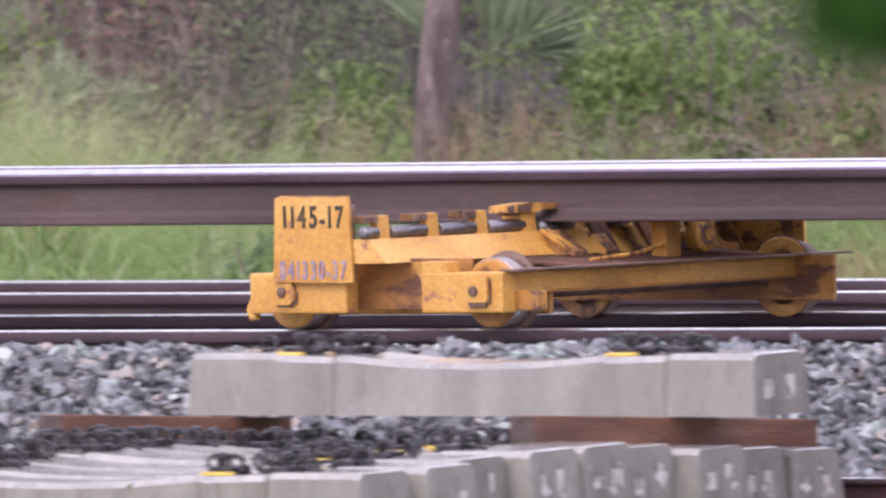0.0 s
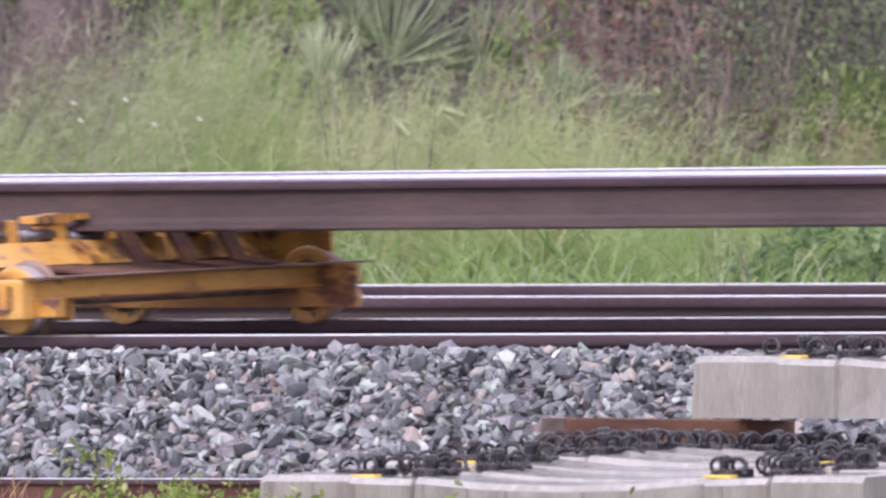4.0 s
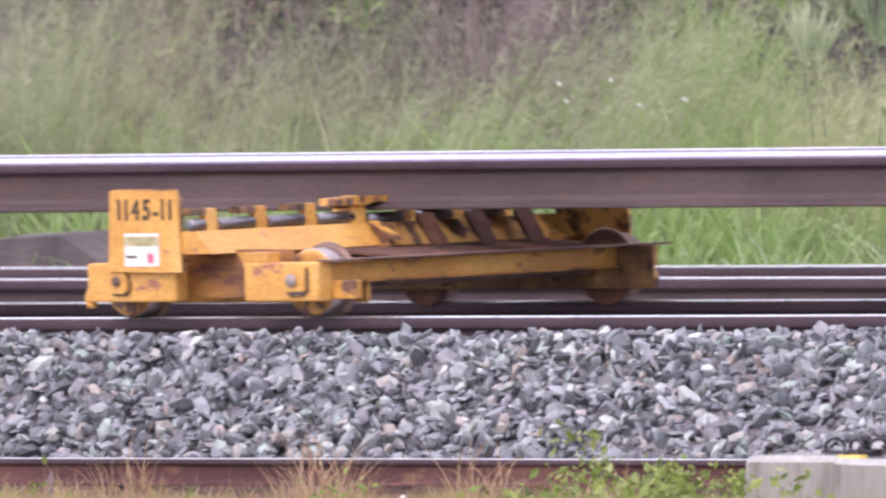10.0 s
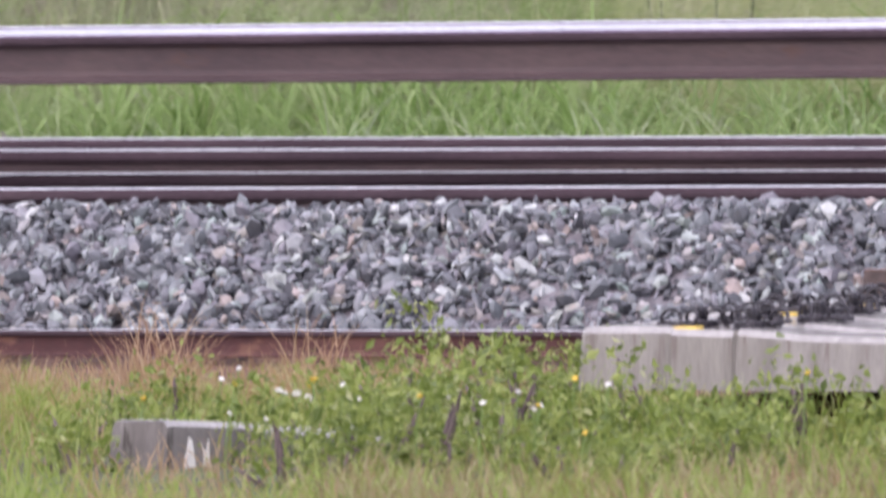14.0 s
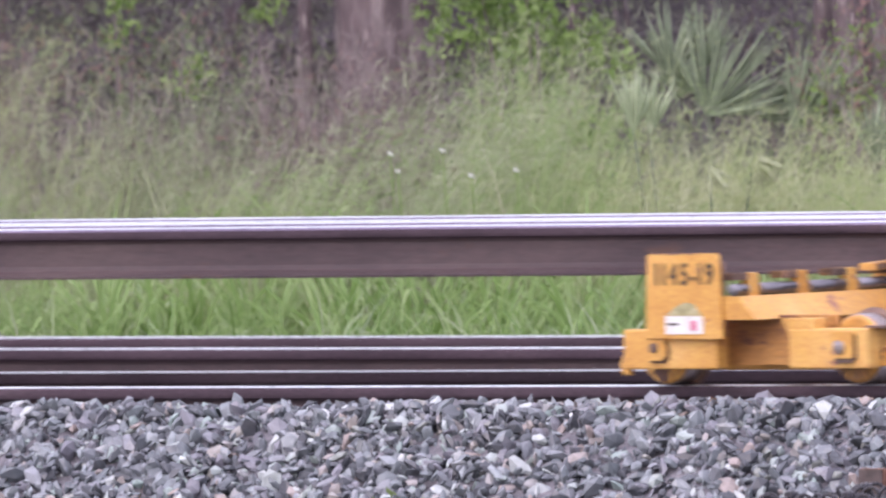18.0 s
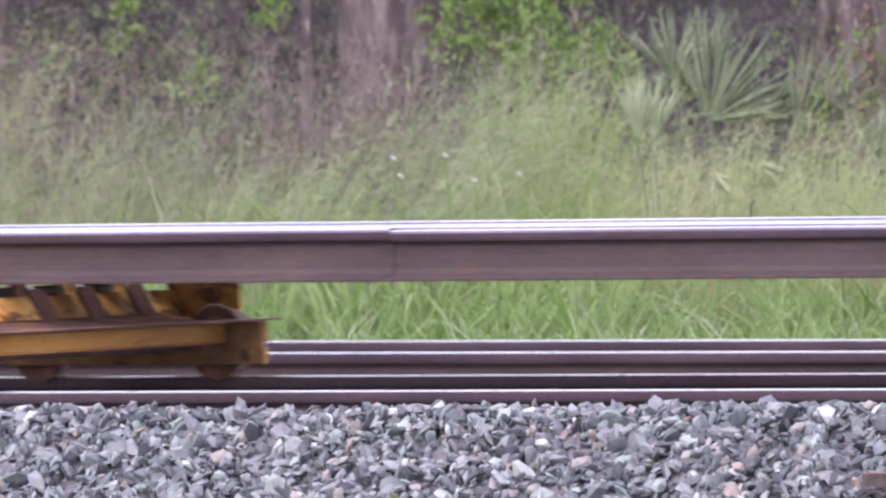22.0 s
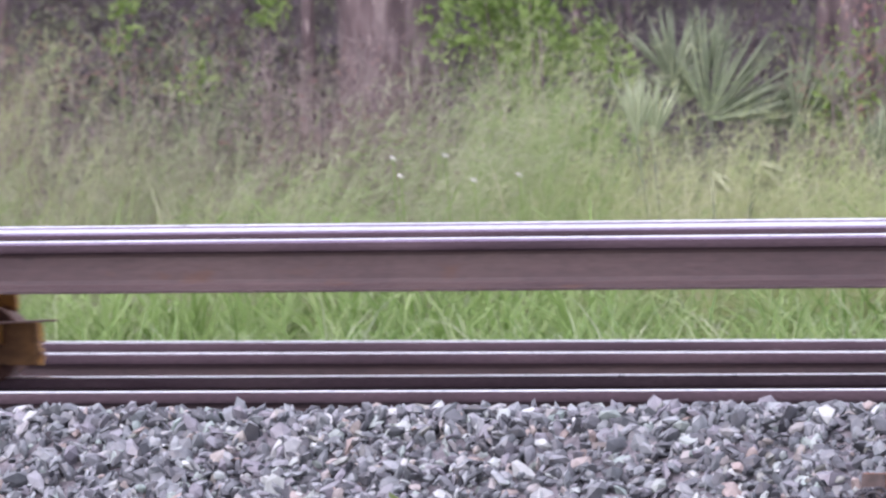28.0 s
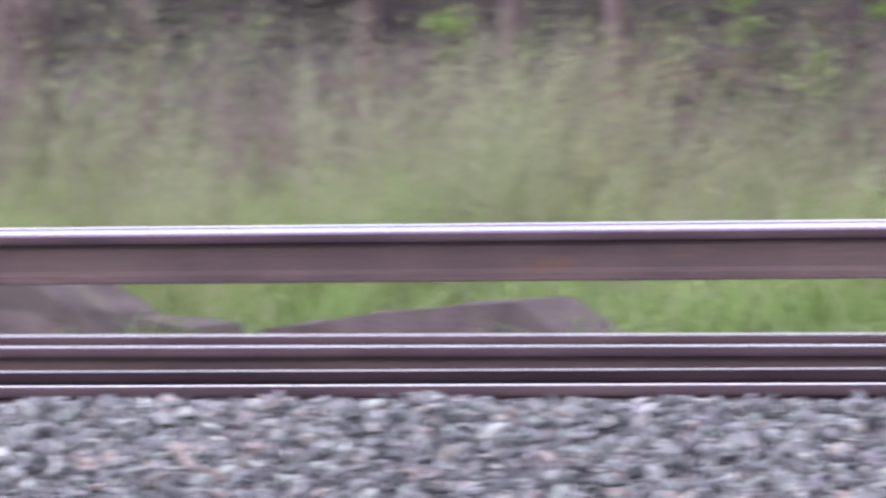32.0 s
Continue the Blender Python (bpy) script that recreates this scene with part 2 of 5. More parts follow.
# seeding grasses: rain haze is put in as extra blue and paleness
SEED_GRASS = islands("pale_seeding_grass", [(0.0, (0.277, 0.380, 0.146)), (0.4, (0.420, 0.514, 0.236)), (0.75, (0.533, 0.576, 0.337)), (1.0, (0.594, 0.566, 0.427))], 0.7, 0.45, 3, 0.25, 1.1, (0.80, 0.84, 0.72))
GREEN_SEED = islands("green_seeding_grass", [(0.0, (0.216, 0.350, 0.116)), (0.5, (0.389, 0.530, 0.213)), (1.0, (0.540, 0.636, 0.342))], 0.7, 0.5, 3, 0.25, 2.2, (0.78, 0.80, 0.74))
TAN_SEED = islands("tan_seed_heads", [(0.0, (0.421, 0.477, 0.232)), (0.5, (0.562, 0.599, 0.348)), (1.0, (0.680, 0.668, 0.488))], 0.7, 0.5, 3, 0.25, 2.6, (0.82, 0.90, 0.74))
GREY_SEED = islands("grey_green_plumes", [(0.0, (0.302, 0.386, 0.191)), (0.5, (0.459, 0.529, 0.312)), (1.0, (0.604, 0.618, 0.449))], 0.7, 0.45, 3, 0.25, 2.4, (0.80, 0.76, 0.78))
RUSSET_SEED = islands("russet_plumes", [(0.0, (0.31, 0.205, 0.145)), (0.5, (0.43, 0.31, 0.21)), (1.0, (0.52, 0.42, 0.29))], 0.7, 0.45, 3, 0.25, 2.0, (0.84, 0.86, 0.84))
MAUVE_SEED = islands("mauve_brown_plumes", [(0.0, (0.291, 0.230, 0.228)), (0.5, (0.426, 0.353, 0.330)), (1.0, (0.560, 0.493, 0.432))], 0.7, 0.45, 3, 0.25, 2.0, (0.80, 0.80, 0.84))
DRY_GRASS = islands("dry_straw", [(0.0, (0.317, 0.202, 0.120)), (0.5, (0.440, 0.302, 0.181)), (1.0, (0.510, 0.403, 0.258))], 0.7, 0.35, 6, 0.2)
LEAF = islands("bush_leaves", [(0.0, (0.110, 0.156, 0.062)), (0.4, (0.198, 0.291, 0.094)), (0.8, (0.308, 0.426, 0.144)), (1.0, (0.440, 0.520, 0.237))], 0.5, 0.4, 3, 0.2, 2.5, (0.74, 0.76, 0.70))
# dim copy of the bush leaves, with shade put into the colour
SHADE_LEAF = islands("greyish_leaves_painted_dim", [(0.0, (0.13, 0.145, 0.115)), (0.5, (0.20, 0.245, 0.14)), (1.0, (0.30, 0.39, 0.18))], 0.6, 0.35, 3, 0.2, 2.0, (0.76, 0.74, 0.76))
PALE_FROND = surface("pale_young_frond", (0.397, 0.467, 0.287), (0.320, 0.391, 0.221), (0.475, 0.532, 0.353), 5, 40, 0.6, 0, 0.2, spread=0.15)
DEAD_FROND = surface("bleached_dead_frond", (0.40, 0.43, 0.26), (0.30, 0.34, 0.19), (0.52, 0.53, 0.36), 5, 40, 0.7, 0, 0.2, spread=0.15)
WOOD_LEAF = islands("deep_green_leaves", [(0.0, (0.093, 0.160, 0.076)), (0.5, (0.170, 0.272, 0.119)), (1.0, (0.289, 0.416, 0.187))], 0.5, 0.35, 3, 0.2)
TAWNY = islands("tawny_grass", [(0.0, (0.25, 0.19, 0.10)), (0.5, (0.37, 0.30, 0.16)), (0.8, (0.36, 0.40, 0.17)), (1.0, (0.48, 0.42, 0.26))], 0.7, 0.4, 6, 0.2)
BRIGHT_LEAF = islands("bright_leaves", [(0.0, (0.16, 0.26, 0.06)), (0.5, (0.25, 0.38, 0.10)), (1.0, (0.37, 0.48, 0.18))], 0.4, 0.4, 3, 0.2)
# mauve-dark leaves: the shade of the woods is put into their colour
DARK_LEAF = islands("leaves_with_painted_shade", [(0.0, (0.127, 0.101, 0.127)), (0.45, (0.197, 0.171, 0.178)), (0.75, (0.255, 0.276, 0.185)), (1.0, (0.348, 0.408, 0.217))], 0.6, 0.35, 3, 0.2, 1.3, (0.74, 0.68, 0.74))
TWIG_LEAF = islands("dark_twig_leaves", [(0.0, (0.022, 0.074, 0.010)), (0.5, (0.032, 0.124, 0.011)), (1.0, (0.054, 0.174, 0.019))], 0.5, 0.2, 3, 0.2)
DEAD_LEAF = islands("dead_brown_leaves", [(0.0, (0.211, 0.117, 0.108)), (0.5, (0.315, 0.186, 0.164)), (1.0, (0.398, 0.274, 0.215))], 0.7, 0.35, 3, 0.2)
PALM_STALK = surface("palmetto_stalk", (0.12, 0.15, 0.08), (0.08, 0.10, 0.055), (0.17, 0.2, 0.11), 5, 40, 0.5, 0, 0.2)
PALM_PIECE = surface("palmetto_blade", (0.231, 0.283, 0.176), (0.160, 0.202, 0.121), (0.310, 0.355, 0.247), 5, 40, 0.6, 0, 0.2, spread=0.35)
WEED = islands("weed_leaves", [(0.0, (0.11, 0.165, 0.035)), (0.5, (0.23, 0.31, 0.068)), (0.9, (0.36, 0.43, 0.12)), (1.0, (0.52, 0.55, 0.30))], 0.4, 0.4, 3, 0.2)
VERGE = islands("yellow_green_verge_grass", [(0.0, (0.200, 0.302, 0.060)), (0.45, (0.310, 0.441, 0.095)), (0.75, (0.410, 0.522, 0.150)), (1.0, (0.470, 0.487, 0.220))], 0.5, 0.45, 4, 0.2, 2.0, (0.86, 0.74, 0.70))
STRAW = islands("orange_straw", [(0.0, (0.38, 0.25, 0.13)), (0.5, (0.52, 0.37, 0.20)), (0.85, (0.50, 0.45, 0.22)), (1.0, (0.60, 0.50, 0.31))], 0.7, 0.45, 6, 0.2)
OLD_CONCRETE = surface("dark_weathered_concrete", (0.165, 0.155, 0.145), (0.10, 0.094, 0.088), (0.23, 0.22, 0.21), 6, 60, 0.75, 0, 0.4, (0.075, 0.07, 0.062), 0.57, (1.8, 1.8, 0.4), spread=0.2, gloss=0.3)
FRONT_CONCRETE = surface("rain_streaked_concrete", (0.25, 0.238, 0.212), (0.185, 0.174, 0.154), (0.31, 0.296, 0.268), 4, 70, 0.65, 0, 0.3, (0.17, 0.145, 0.128), 0.56, (2.4, 2.4, 0.22), spread=0.1, coat=0.7, coat_rough=0.36)
WHITE_PETAL = surface("white_petals", (0.8, 0.8, 0.76), (0.7, 0.7, 0.62), (0.85, 0.85, 0.8), 30, 90, 0.6, 0, 0.1)
YELLOW_PETAL = surface("yellow_petals", (0.8, 0.55, 0.06), (0.7, 0.42, 0.05), (0.85, 0.65, 0.15), 30, 90, 0.6, 0, 0.1)
WELD = surface("pale_ground_weld", (0.13, 0.105, 0.098), (0.10, 0.08, 0.075), (0.165, 0.135, 0.125), 8, 60, 0.5, 0.0, 0.3)
# colour of the backdrop sheet: stands for the dark depth of the woods
FOREST = surface("far_forest_darkness", (0.130, 0.110, 0.122), (0.085, 0.072, 0.084), (0.175, 0.162, 0.150), 0.9, 5, 0.95, 0, 1.0)


# ---- building helpers ----
def mesh_of(name, verts, faces, mat, smooth=False):
    me = bpy.data.meshes.new(name)
    me.from_pydata([tuple(v) for v in verts], [], [tuple(f) for f in faces])
    me.materials.append(mat)
    if smooth:
        me.polygons.foreach_set("use_smooth", [True] * len(me.polygons))
    me.update()
    return me


def part(name, bm, mat, parent=None, label=""):
    """Links a bmesh, or a mesh, as one mesh object under a thing or a part."""
    if isinstance(bm, bpy.types.Mesh):
        me = bm
    else:
        me = bpy.data.meshes.new(name)
        bm.to_mesh(me)
        bm.free()
        me.materials.append(mat)
    ob = new(name, me)
    ob.parent = parent
    return tagged(ob, label)


def thing(name, label, category, group="", at=None, kind=""):
    ob = tagged(new(name), label, category, group, kind)
    ob.empty_display_size = 0.2
    if at is not None:
        ob.matrix_basis = at
    return ob


def box(x0, x1, y0, y1, z0, z1, bevel=0.006, bm=None):
    """A box with rounded edges; adds to bm when it is given."""
    b = bm or bmesh.new()
    v = bmesh.ops.create_cube(b, size=1)["verts"]
    for p in v:
        p.co = ((x0 + x1) / 2 + p.co.x * (x1 - x0), (y0 + y1) / 2 + p.co.y * (y1 - y0), (z0 + z1) / 2 + p.co.z * (z1 - z0))
    if bevel:
        bmesh.ops.bevel(b, geom=list({e for p in v for e in p.link_edges}), offset=bevel, segments=2, affect="EDGES", profile=0.6)
    return b


def prism(outline, x0, x1, axis="x", steps=1, bm=None):
    """A closed outline drawn out along an axis. Outline points are (y, z), (x, z) or (x, y)."""
    b = bm or bmesh.new()
    rings = []
    for k in range(steps + 1):
        a = x0 + (x1 - x0) * k / steps
        rings.append([b.verts.new((a, p, q) if axis == "x" else (p, a, q) if axis == "y" else (p, q, a)) for p, q in outline])
    n = len(outline)
    for r, s in zip(rings, rings[1:]):
        for k in range(n):
            b.faces.new((r[k], r[(k + 1) % n], s[(k + 1) % n], s[k]))
    b.faces.new(rings[0]), b.faces.new(rings[-1])
    bmesh.ops.recalc_face_normals(b, faces=b.faces[:])
    return b


def turned(profile, axis="y", sides=28, bm=None):
    """A turned body: profile of (along, radius) about an axis through the origin."""
    b = bm or bmesh.new()
    rings = []
    for a, r in profile:
        ring = []
        for k in range(sides):
            c, s = r * math.cos(2 * math.pi * k / sides), r * math.sin(2 * math.pi * k / sides)
            ring.append(b.verts.new((c, a, s) if axis == "y" else (a, c, s) if axis == "x" else (c, s, a)))
        rings.append(ring)
    for r, s in zip(rings, rings[1:]):
        for k in range(sides):
            b.faces.new((r[k], r[(k + 1) % sides], s[(k + 1) % sides], s[k]))
    b.faces.new(rings[0]), b.faces.new(rings[-1])
    bmesh.ops.recalc_face_normals(b, faces=b.faces[:])
    return b


def moved(bm, m):
    bmesh.ops.transform(bm, matrix=m, verts=bm.verts[:])
    return bm


def rod(points, radius, sides=8, bm=None):
    """A round bar bent along points."""
    b = bm or bmesh.new()
    pts = [Vector(p) for p in points]
    rings = []
    for k, p in enumerate(pts):
        d = (pts[min(k + 1, len(pts) - 1)] - pts[max(k - 1, 0)]).normalized()
        u = d.orthogonal().normalized() if k == 0 else (u - d * u.dot(d)).normalized()
        w = d.cross(u)
        r = radius[k] if isinstance(radius, (list, tuple)) else radius
        rings.append([b.verts.new(p + r * (u * math.cos(6.28319 * j / sides) + w * math.sin(6.28319 * j / sides))) for j in range(sides)])
    for r, s in zip(rings, rings[1:]):
        for j in range(sides):
            b.faces.new((r[j], r[(j + 1) % sides], s[(j + 1) % sides], s[j]))
    b.faces.new(rings[0]), b.faces.new(rings[-1])
    bmesh.ops.recalc_face_normals(b, faces=b.faces[:])
    return b


def smooth_shaded(ob):
    ob.data.polygons.foreach_set("use_smooth", [True] * len(ob.data.polygons))
    return ob


def lettering(name, text, size, at, parent, mat, width, label=""):
    """Each character is a part of its own; they are spaced evenly over the width."""
    room = [0.68 if ch == "1" else 0.6 if ch == "-" else 1.0 for ch in text]
    step = width / sum(room)
    for k, ch in enumerate(text):
        cu = bpy.data.curves.new(name, "FONT")
        cu.body, cu.size, cu.extrude, cu.offset, cu.align_x, cu.align_y = ch, size, 0.0015, 0.0023, "CENTER", "CENTER"
        if ch == "-":
            cu.align_y = "BOTTOM_BASELINE"
        tmp = new(name + "_outline", cu)
        me = bpy.data.meshes.new_from_object(tmp.evaluated_get(bpy.context.evaluated_depsgraph_get()))
        bpy.data.objects.remove(tmp)
        me.materials.append(mat)
        me.transform(at @ Matrix.Translation(((sum(room[:k]) + room[k] / 2) * step - width / 2, -size * 0.33 if ch == "-" else 0, 0)) @ Matrix.Diagonal((min(0.86, step / size / 0.66), 1, 1, 1)))
        ob = new("hyphen" if ch == "-" else "digit", me)
        ob.parent = parent
        tagged(ob, label)


def abreast(s, y):
    """x at depth y of the line of sight that crosses the near rail at s."""
    return EYE.x + (s - EYE.x) * (y - EYE.y) / -EYE.y


# ---- ground ----
SHOULDER = [(-400, -1.6), (-90, -0.75), (-7.0, -0.66), (-3.0, -0.62), (-1.75, -0.575), (-1.42, -0.56), (-1.2, -0.46), (-0.5, -0.085), (-0.3, -0.10), (-0.1, -0.15), (0.2, -0.16), (1.3, -0.16),
            (1.9, -0.12), (3.4, -0.13), (3.9, -0.17), (5.2, -0.17), (6.0, -0.22), (6.6, -0.36), (9, -0.38), (40, -0.3), (400, 0.5)]


def ground_height(y):
    return float(np.interp(y, [p[0] for p in SHOULDER], [p[1] for p in SHOULDER]))


def sheet(name, y0, y1, x0, x1, nx, ny, mat, label, lift=0.0, rough=0.0):
    ys, xs = np.linspace(y0, y1, ny), np.linspace(x0, x1, nx)
    v = [(x, y, ground_height(y) + lift + rough * noise.noise((x * 3, y * 3, 0))) for y in ys for x in xs]
    f = [(j * nx + i, j * nx + i + 1, (j + 1) * nx + i + 1, (j + 1) * nx + i) for j in range(ny - 1) for i in range(nx - 1)]
    return tagged(new(name, mesh_of(name, v, f, mat, True)), label, "ground", kind="structure")


ys_all = sorted({p[0] for p in SHOULDER} | {-3000.0, 3000.0} | {-200.0, -30.0, 20.0, 100.0})
gv = [(x, y, ground_height(y) - 0.02) for y in ys_all for x in (-3000, -300, -60, -20, 20, 60, 300, 3000)]
gf = [(j * 8 + i, j * 8 + i + 1, j * 8 + i + 9, j * 8 + i + 8) for j in range(len(ys_all) - 1) for i in range(7)]
tagged(new("ground", mesh_of("ground", gv, gf, SOIL)), "damp grassy soil on both sides of the tracks", "ground", kind="structure")
sheet("ballast_bed", -1.25, 6.5, -70, 70, 281, 60, BED, "dark crushed stone bed under the two tracks", 0.0, 0.015)
sheet("cinder_strip", -2.6, -1.2, -40, 40, 161, 20, RUST_SOIL, "rusty brown cinders beside the ballast", 0.004, 0.02)


def chips(name, count, spots, size, mat, label, category):
    """Many crushed stones in one mesh; spots gives a place for each."""
    rng = np.random.default_rng(5)
    bm = bmesh.new()
    bmesh.ops.create_icosphere(bm, subdivisions=1, radius=1)
    base = np.array([v.co[:] for v in bm.verts])
    tri = np.array([[v.index for v in f.verts] for f in bm.faces])
    bm.free()
    dirs = rng.normal(size=(count, 7, 3))
    dirs /= np.linalg.norm(dirs, axis=2, keepdims=True)
    pts = np.repeat(base[None], count, 0)
    cut = rng.uniform(0.45, 0.85, (count, 7))
    for k in range(7):
        d = np.einsum("nij,nj->ni", pts, dirs[:, k])
        pts -= np.maximum(d - cut[:, k:k + 1], 0)[..., None] * dirs[:, k][:, None, :]
    s = size * np.exp(np.clip(rng.normal(0, 0.32, (count, 1, 1)), -1, 0.5))
    pts = pts * s * rng.uniform([0.9, 0.65, 0.28], [1.6, 1.1, 0.62], (count, 1, 3))
    q = rng.normal(size=(count, 4))
    q[:, 1:3] *= 0.55  # most lie on their flat side
    q /= np.linalg.norm(q, axis=1, keepdims=True)
    w, x, y, z = q.T
    rot = np.stack([1 - 2 * (y * y + z * z), 2 * (x * y - z * w), 2 * (x * z + y * w), 2 * (x * y + z * w), 1 - 2 * (x * x + z * z), 2 * (y * z - x * w),
                    2 * (x * z - y * w), 2 * (y * z + x * w), 1 - 2 * (x * x + y * y)], 1).reshape(-1, 3, 3)
    pts = np.einsum("nij,nkj->nki", rot, pts) + spots[:, None, :]
    faces = (tri[None] + (np.arange(count) * len(base))[:, None, None]).reshape(-1, 3)
    return tagged(new(name, mesh_of(name, pts.reshape(-1, 3), faces, mat)), label, category, kind="stuff")


rng = np.random.default_rng(11)
COUNT = 40000
bx = rng.uniform(-8.5, 9.5, COUNT)
by = rng.uniform(-1.36, 0.0, COUNT)
by = np.where(rng.random(COUNT) < 0.15, rng.uniform(-0.6, -0.2, COUNT), by)
crest = np.array([0.022 * noise.noise((x * 1.3, y * 1.5, 3)) + 0.02 * noise.noise((x * 5, y * 5, 1)) for x, y in zip(bx, by)])
bz = np.array([ground_height(y) for y in by]) + crest + rng.uniform(-0.02, 0.035, COUNT)
chips("ballast_stones", COUNT, np.stack([bx, by, bz], 1), 0.028, BALLAST, "wet grey crushed stone heaped along the track shoulder", "ballast")

# ---- rails ----
HALF = [(0.0, 0.0), (0.074, 0.0), (0.076, 0.003), (0.076, 0.010), (0.060, 0.015), (0.030, 0.021), (0.015, 0.030), (0.010, 0.045), (0.0088, 0.09), (0.010, 0.125), (0.018, 0.136),
        (0.034, 0.142), (0.0365, 0.145), (0.0375, 0.158), (0.0368, 0.172), (0.0335, 0.1803), (0.0300, 0.1833), (0.020, 0.1850), (0.008, 0.1858)]


def rail_parts(x0, x1, scale=1.0, bright=0.1800, sheen=0.1800, side=None):
    """A rail's foot, web and head, one mesh each; only the crown of the head is bright, and the shoulder below it has a
    duller sheen put into its colour.
    """
    out = [(y * scale, z * scale) for y, z in HALF[1:]] + [(-y * scale, z * scale) for y, z in reversed(HALF[1:])]
    meshes = []
    for name, low, high in (("foot", -1, 0.026), ("web", 0.026, 0.138), ("head", 0.138, 1)):
        bm = prism(out, x0, x1, "x", max(1, int((x1 - x0) / 4)))
        drop = []
        for f in bm.faces:
            c = f.calc_center_median().z / scale
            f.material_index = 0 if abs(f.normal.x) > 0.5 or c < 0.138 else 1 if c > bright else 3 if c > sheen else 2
            f.smooth = abs(f.normal.x) < 0.5 and c > 0.14
            if not low < c <= high:
                drop.append(f)
        bmesh.ops.delete(bm, geom=drop, context="FACES")
        me = bpy.data.meshes.new(name)
        bm.to_mesh(me)
        bm.free()
        for mat in (side or RAIL_SIDE, RAIL_TOP, RAIL_CHEEK, RAIL_SHEEN):
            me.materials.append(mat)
        meshes.append((name, me))
    return meshes


def rail(name, meshes, label, group, at):
    r = thing(name, label, "rail", group, at)
    for piece, me in meshes:
        part(piece, me, None, r)
    return r


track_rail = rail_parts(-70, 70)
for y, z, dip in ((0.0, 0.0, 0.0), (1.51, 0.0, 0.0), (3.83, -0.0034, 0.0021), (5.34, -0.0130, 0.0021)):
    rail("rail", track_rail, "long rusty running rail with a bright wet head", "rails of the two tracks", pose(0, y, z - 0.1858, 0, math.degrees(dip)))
rail("rail", rail_parts(-24, 24, 0.5, side=OLD_RUST), "old low rail half buried in cinders and weeds", "", pose(0, -1.47, -0.43 - 0.1858 * 0.5))

SPEED, ROLLER_TOP = 1.89, 0.338
SPEEDS = [(0, 1.90), (1, 1.90), (6, 1.903), (11, 1.89), (17, 1.888), (24, 1.889), (30, 1.896), (32, 1.896)]


def advance(t):
    """How far the string of carts and rails has rolled t seconds into the clip."""
    k = np.linspace(0, t, 200)
    v = np.interp(k, [s[0] for s in SPEEDS], [s[1] for s in SPEEDS])
    return float((v[:-1] + v[1:]).sum() / 2 * t / 199)


JOINT = 0.011 - advance(22.5)
carried = []


def carried_rail(x0, x1, y, label, lift=0.0, scale=1.0):
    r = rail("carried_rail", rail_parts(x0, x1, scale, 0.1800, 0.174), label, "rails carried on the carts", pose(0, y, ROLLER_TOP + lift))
    carried.append((r, y, ROLLER_TOP + lift))
    return r


marked = carried_rail(JOINT + 0.006, 14.0, 0.81, "long brown rail with a bright head riding on yellow carts", 0.0, 0.965)
welded = carried_rail(JOINT - 40.0, JOINT, 0.81, "long brown rail with a bright head butted to another rail")
for k, w in enumerate((0.03, 0.02, 0.05, 0, 0.02, 0.03, 0, 0.06, 0.02, 0.03, 0.03, 0.02, 0, 0.03, 0.04, 0.03)):
    if w:
        part("raised_mark", box(-9.0 + 0.06 * k, -9.0 + 0.06 * k + w, -0.0105, -0.006, 0.080, 0.098, 0), RAIL_SIDE, marked)
wx = -1.70 - advance(23.5)
part("weld_patch", box(wx - 0.18, wx + 0.18, -0.0125, 0.0125, 0.048, 0.126, 0.003), WELD, welded, "pale ground weld on the web")
for k, lift in ((1, 0.0), (2, 0.0), (3.0, 0.006)):
    carried_rail(-82.0, 14.0, 0.81 + 0.255 * k, "long brown rail with a bright wet head riding on yellow carts", lift)

# ---- rail carts ----
WHEEL_R, BASE, CX, CY = 0.127, 0.866, 0.405, 0.745


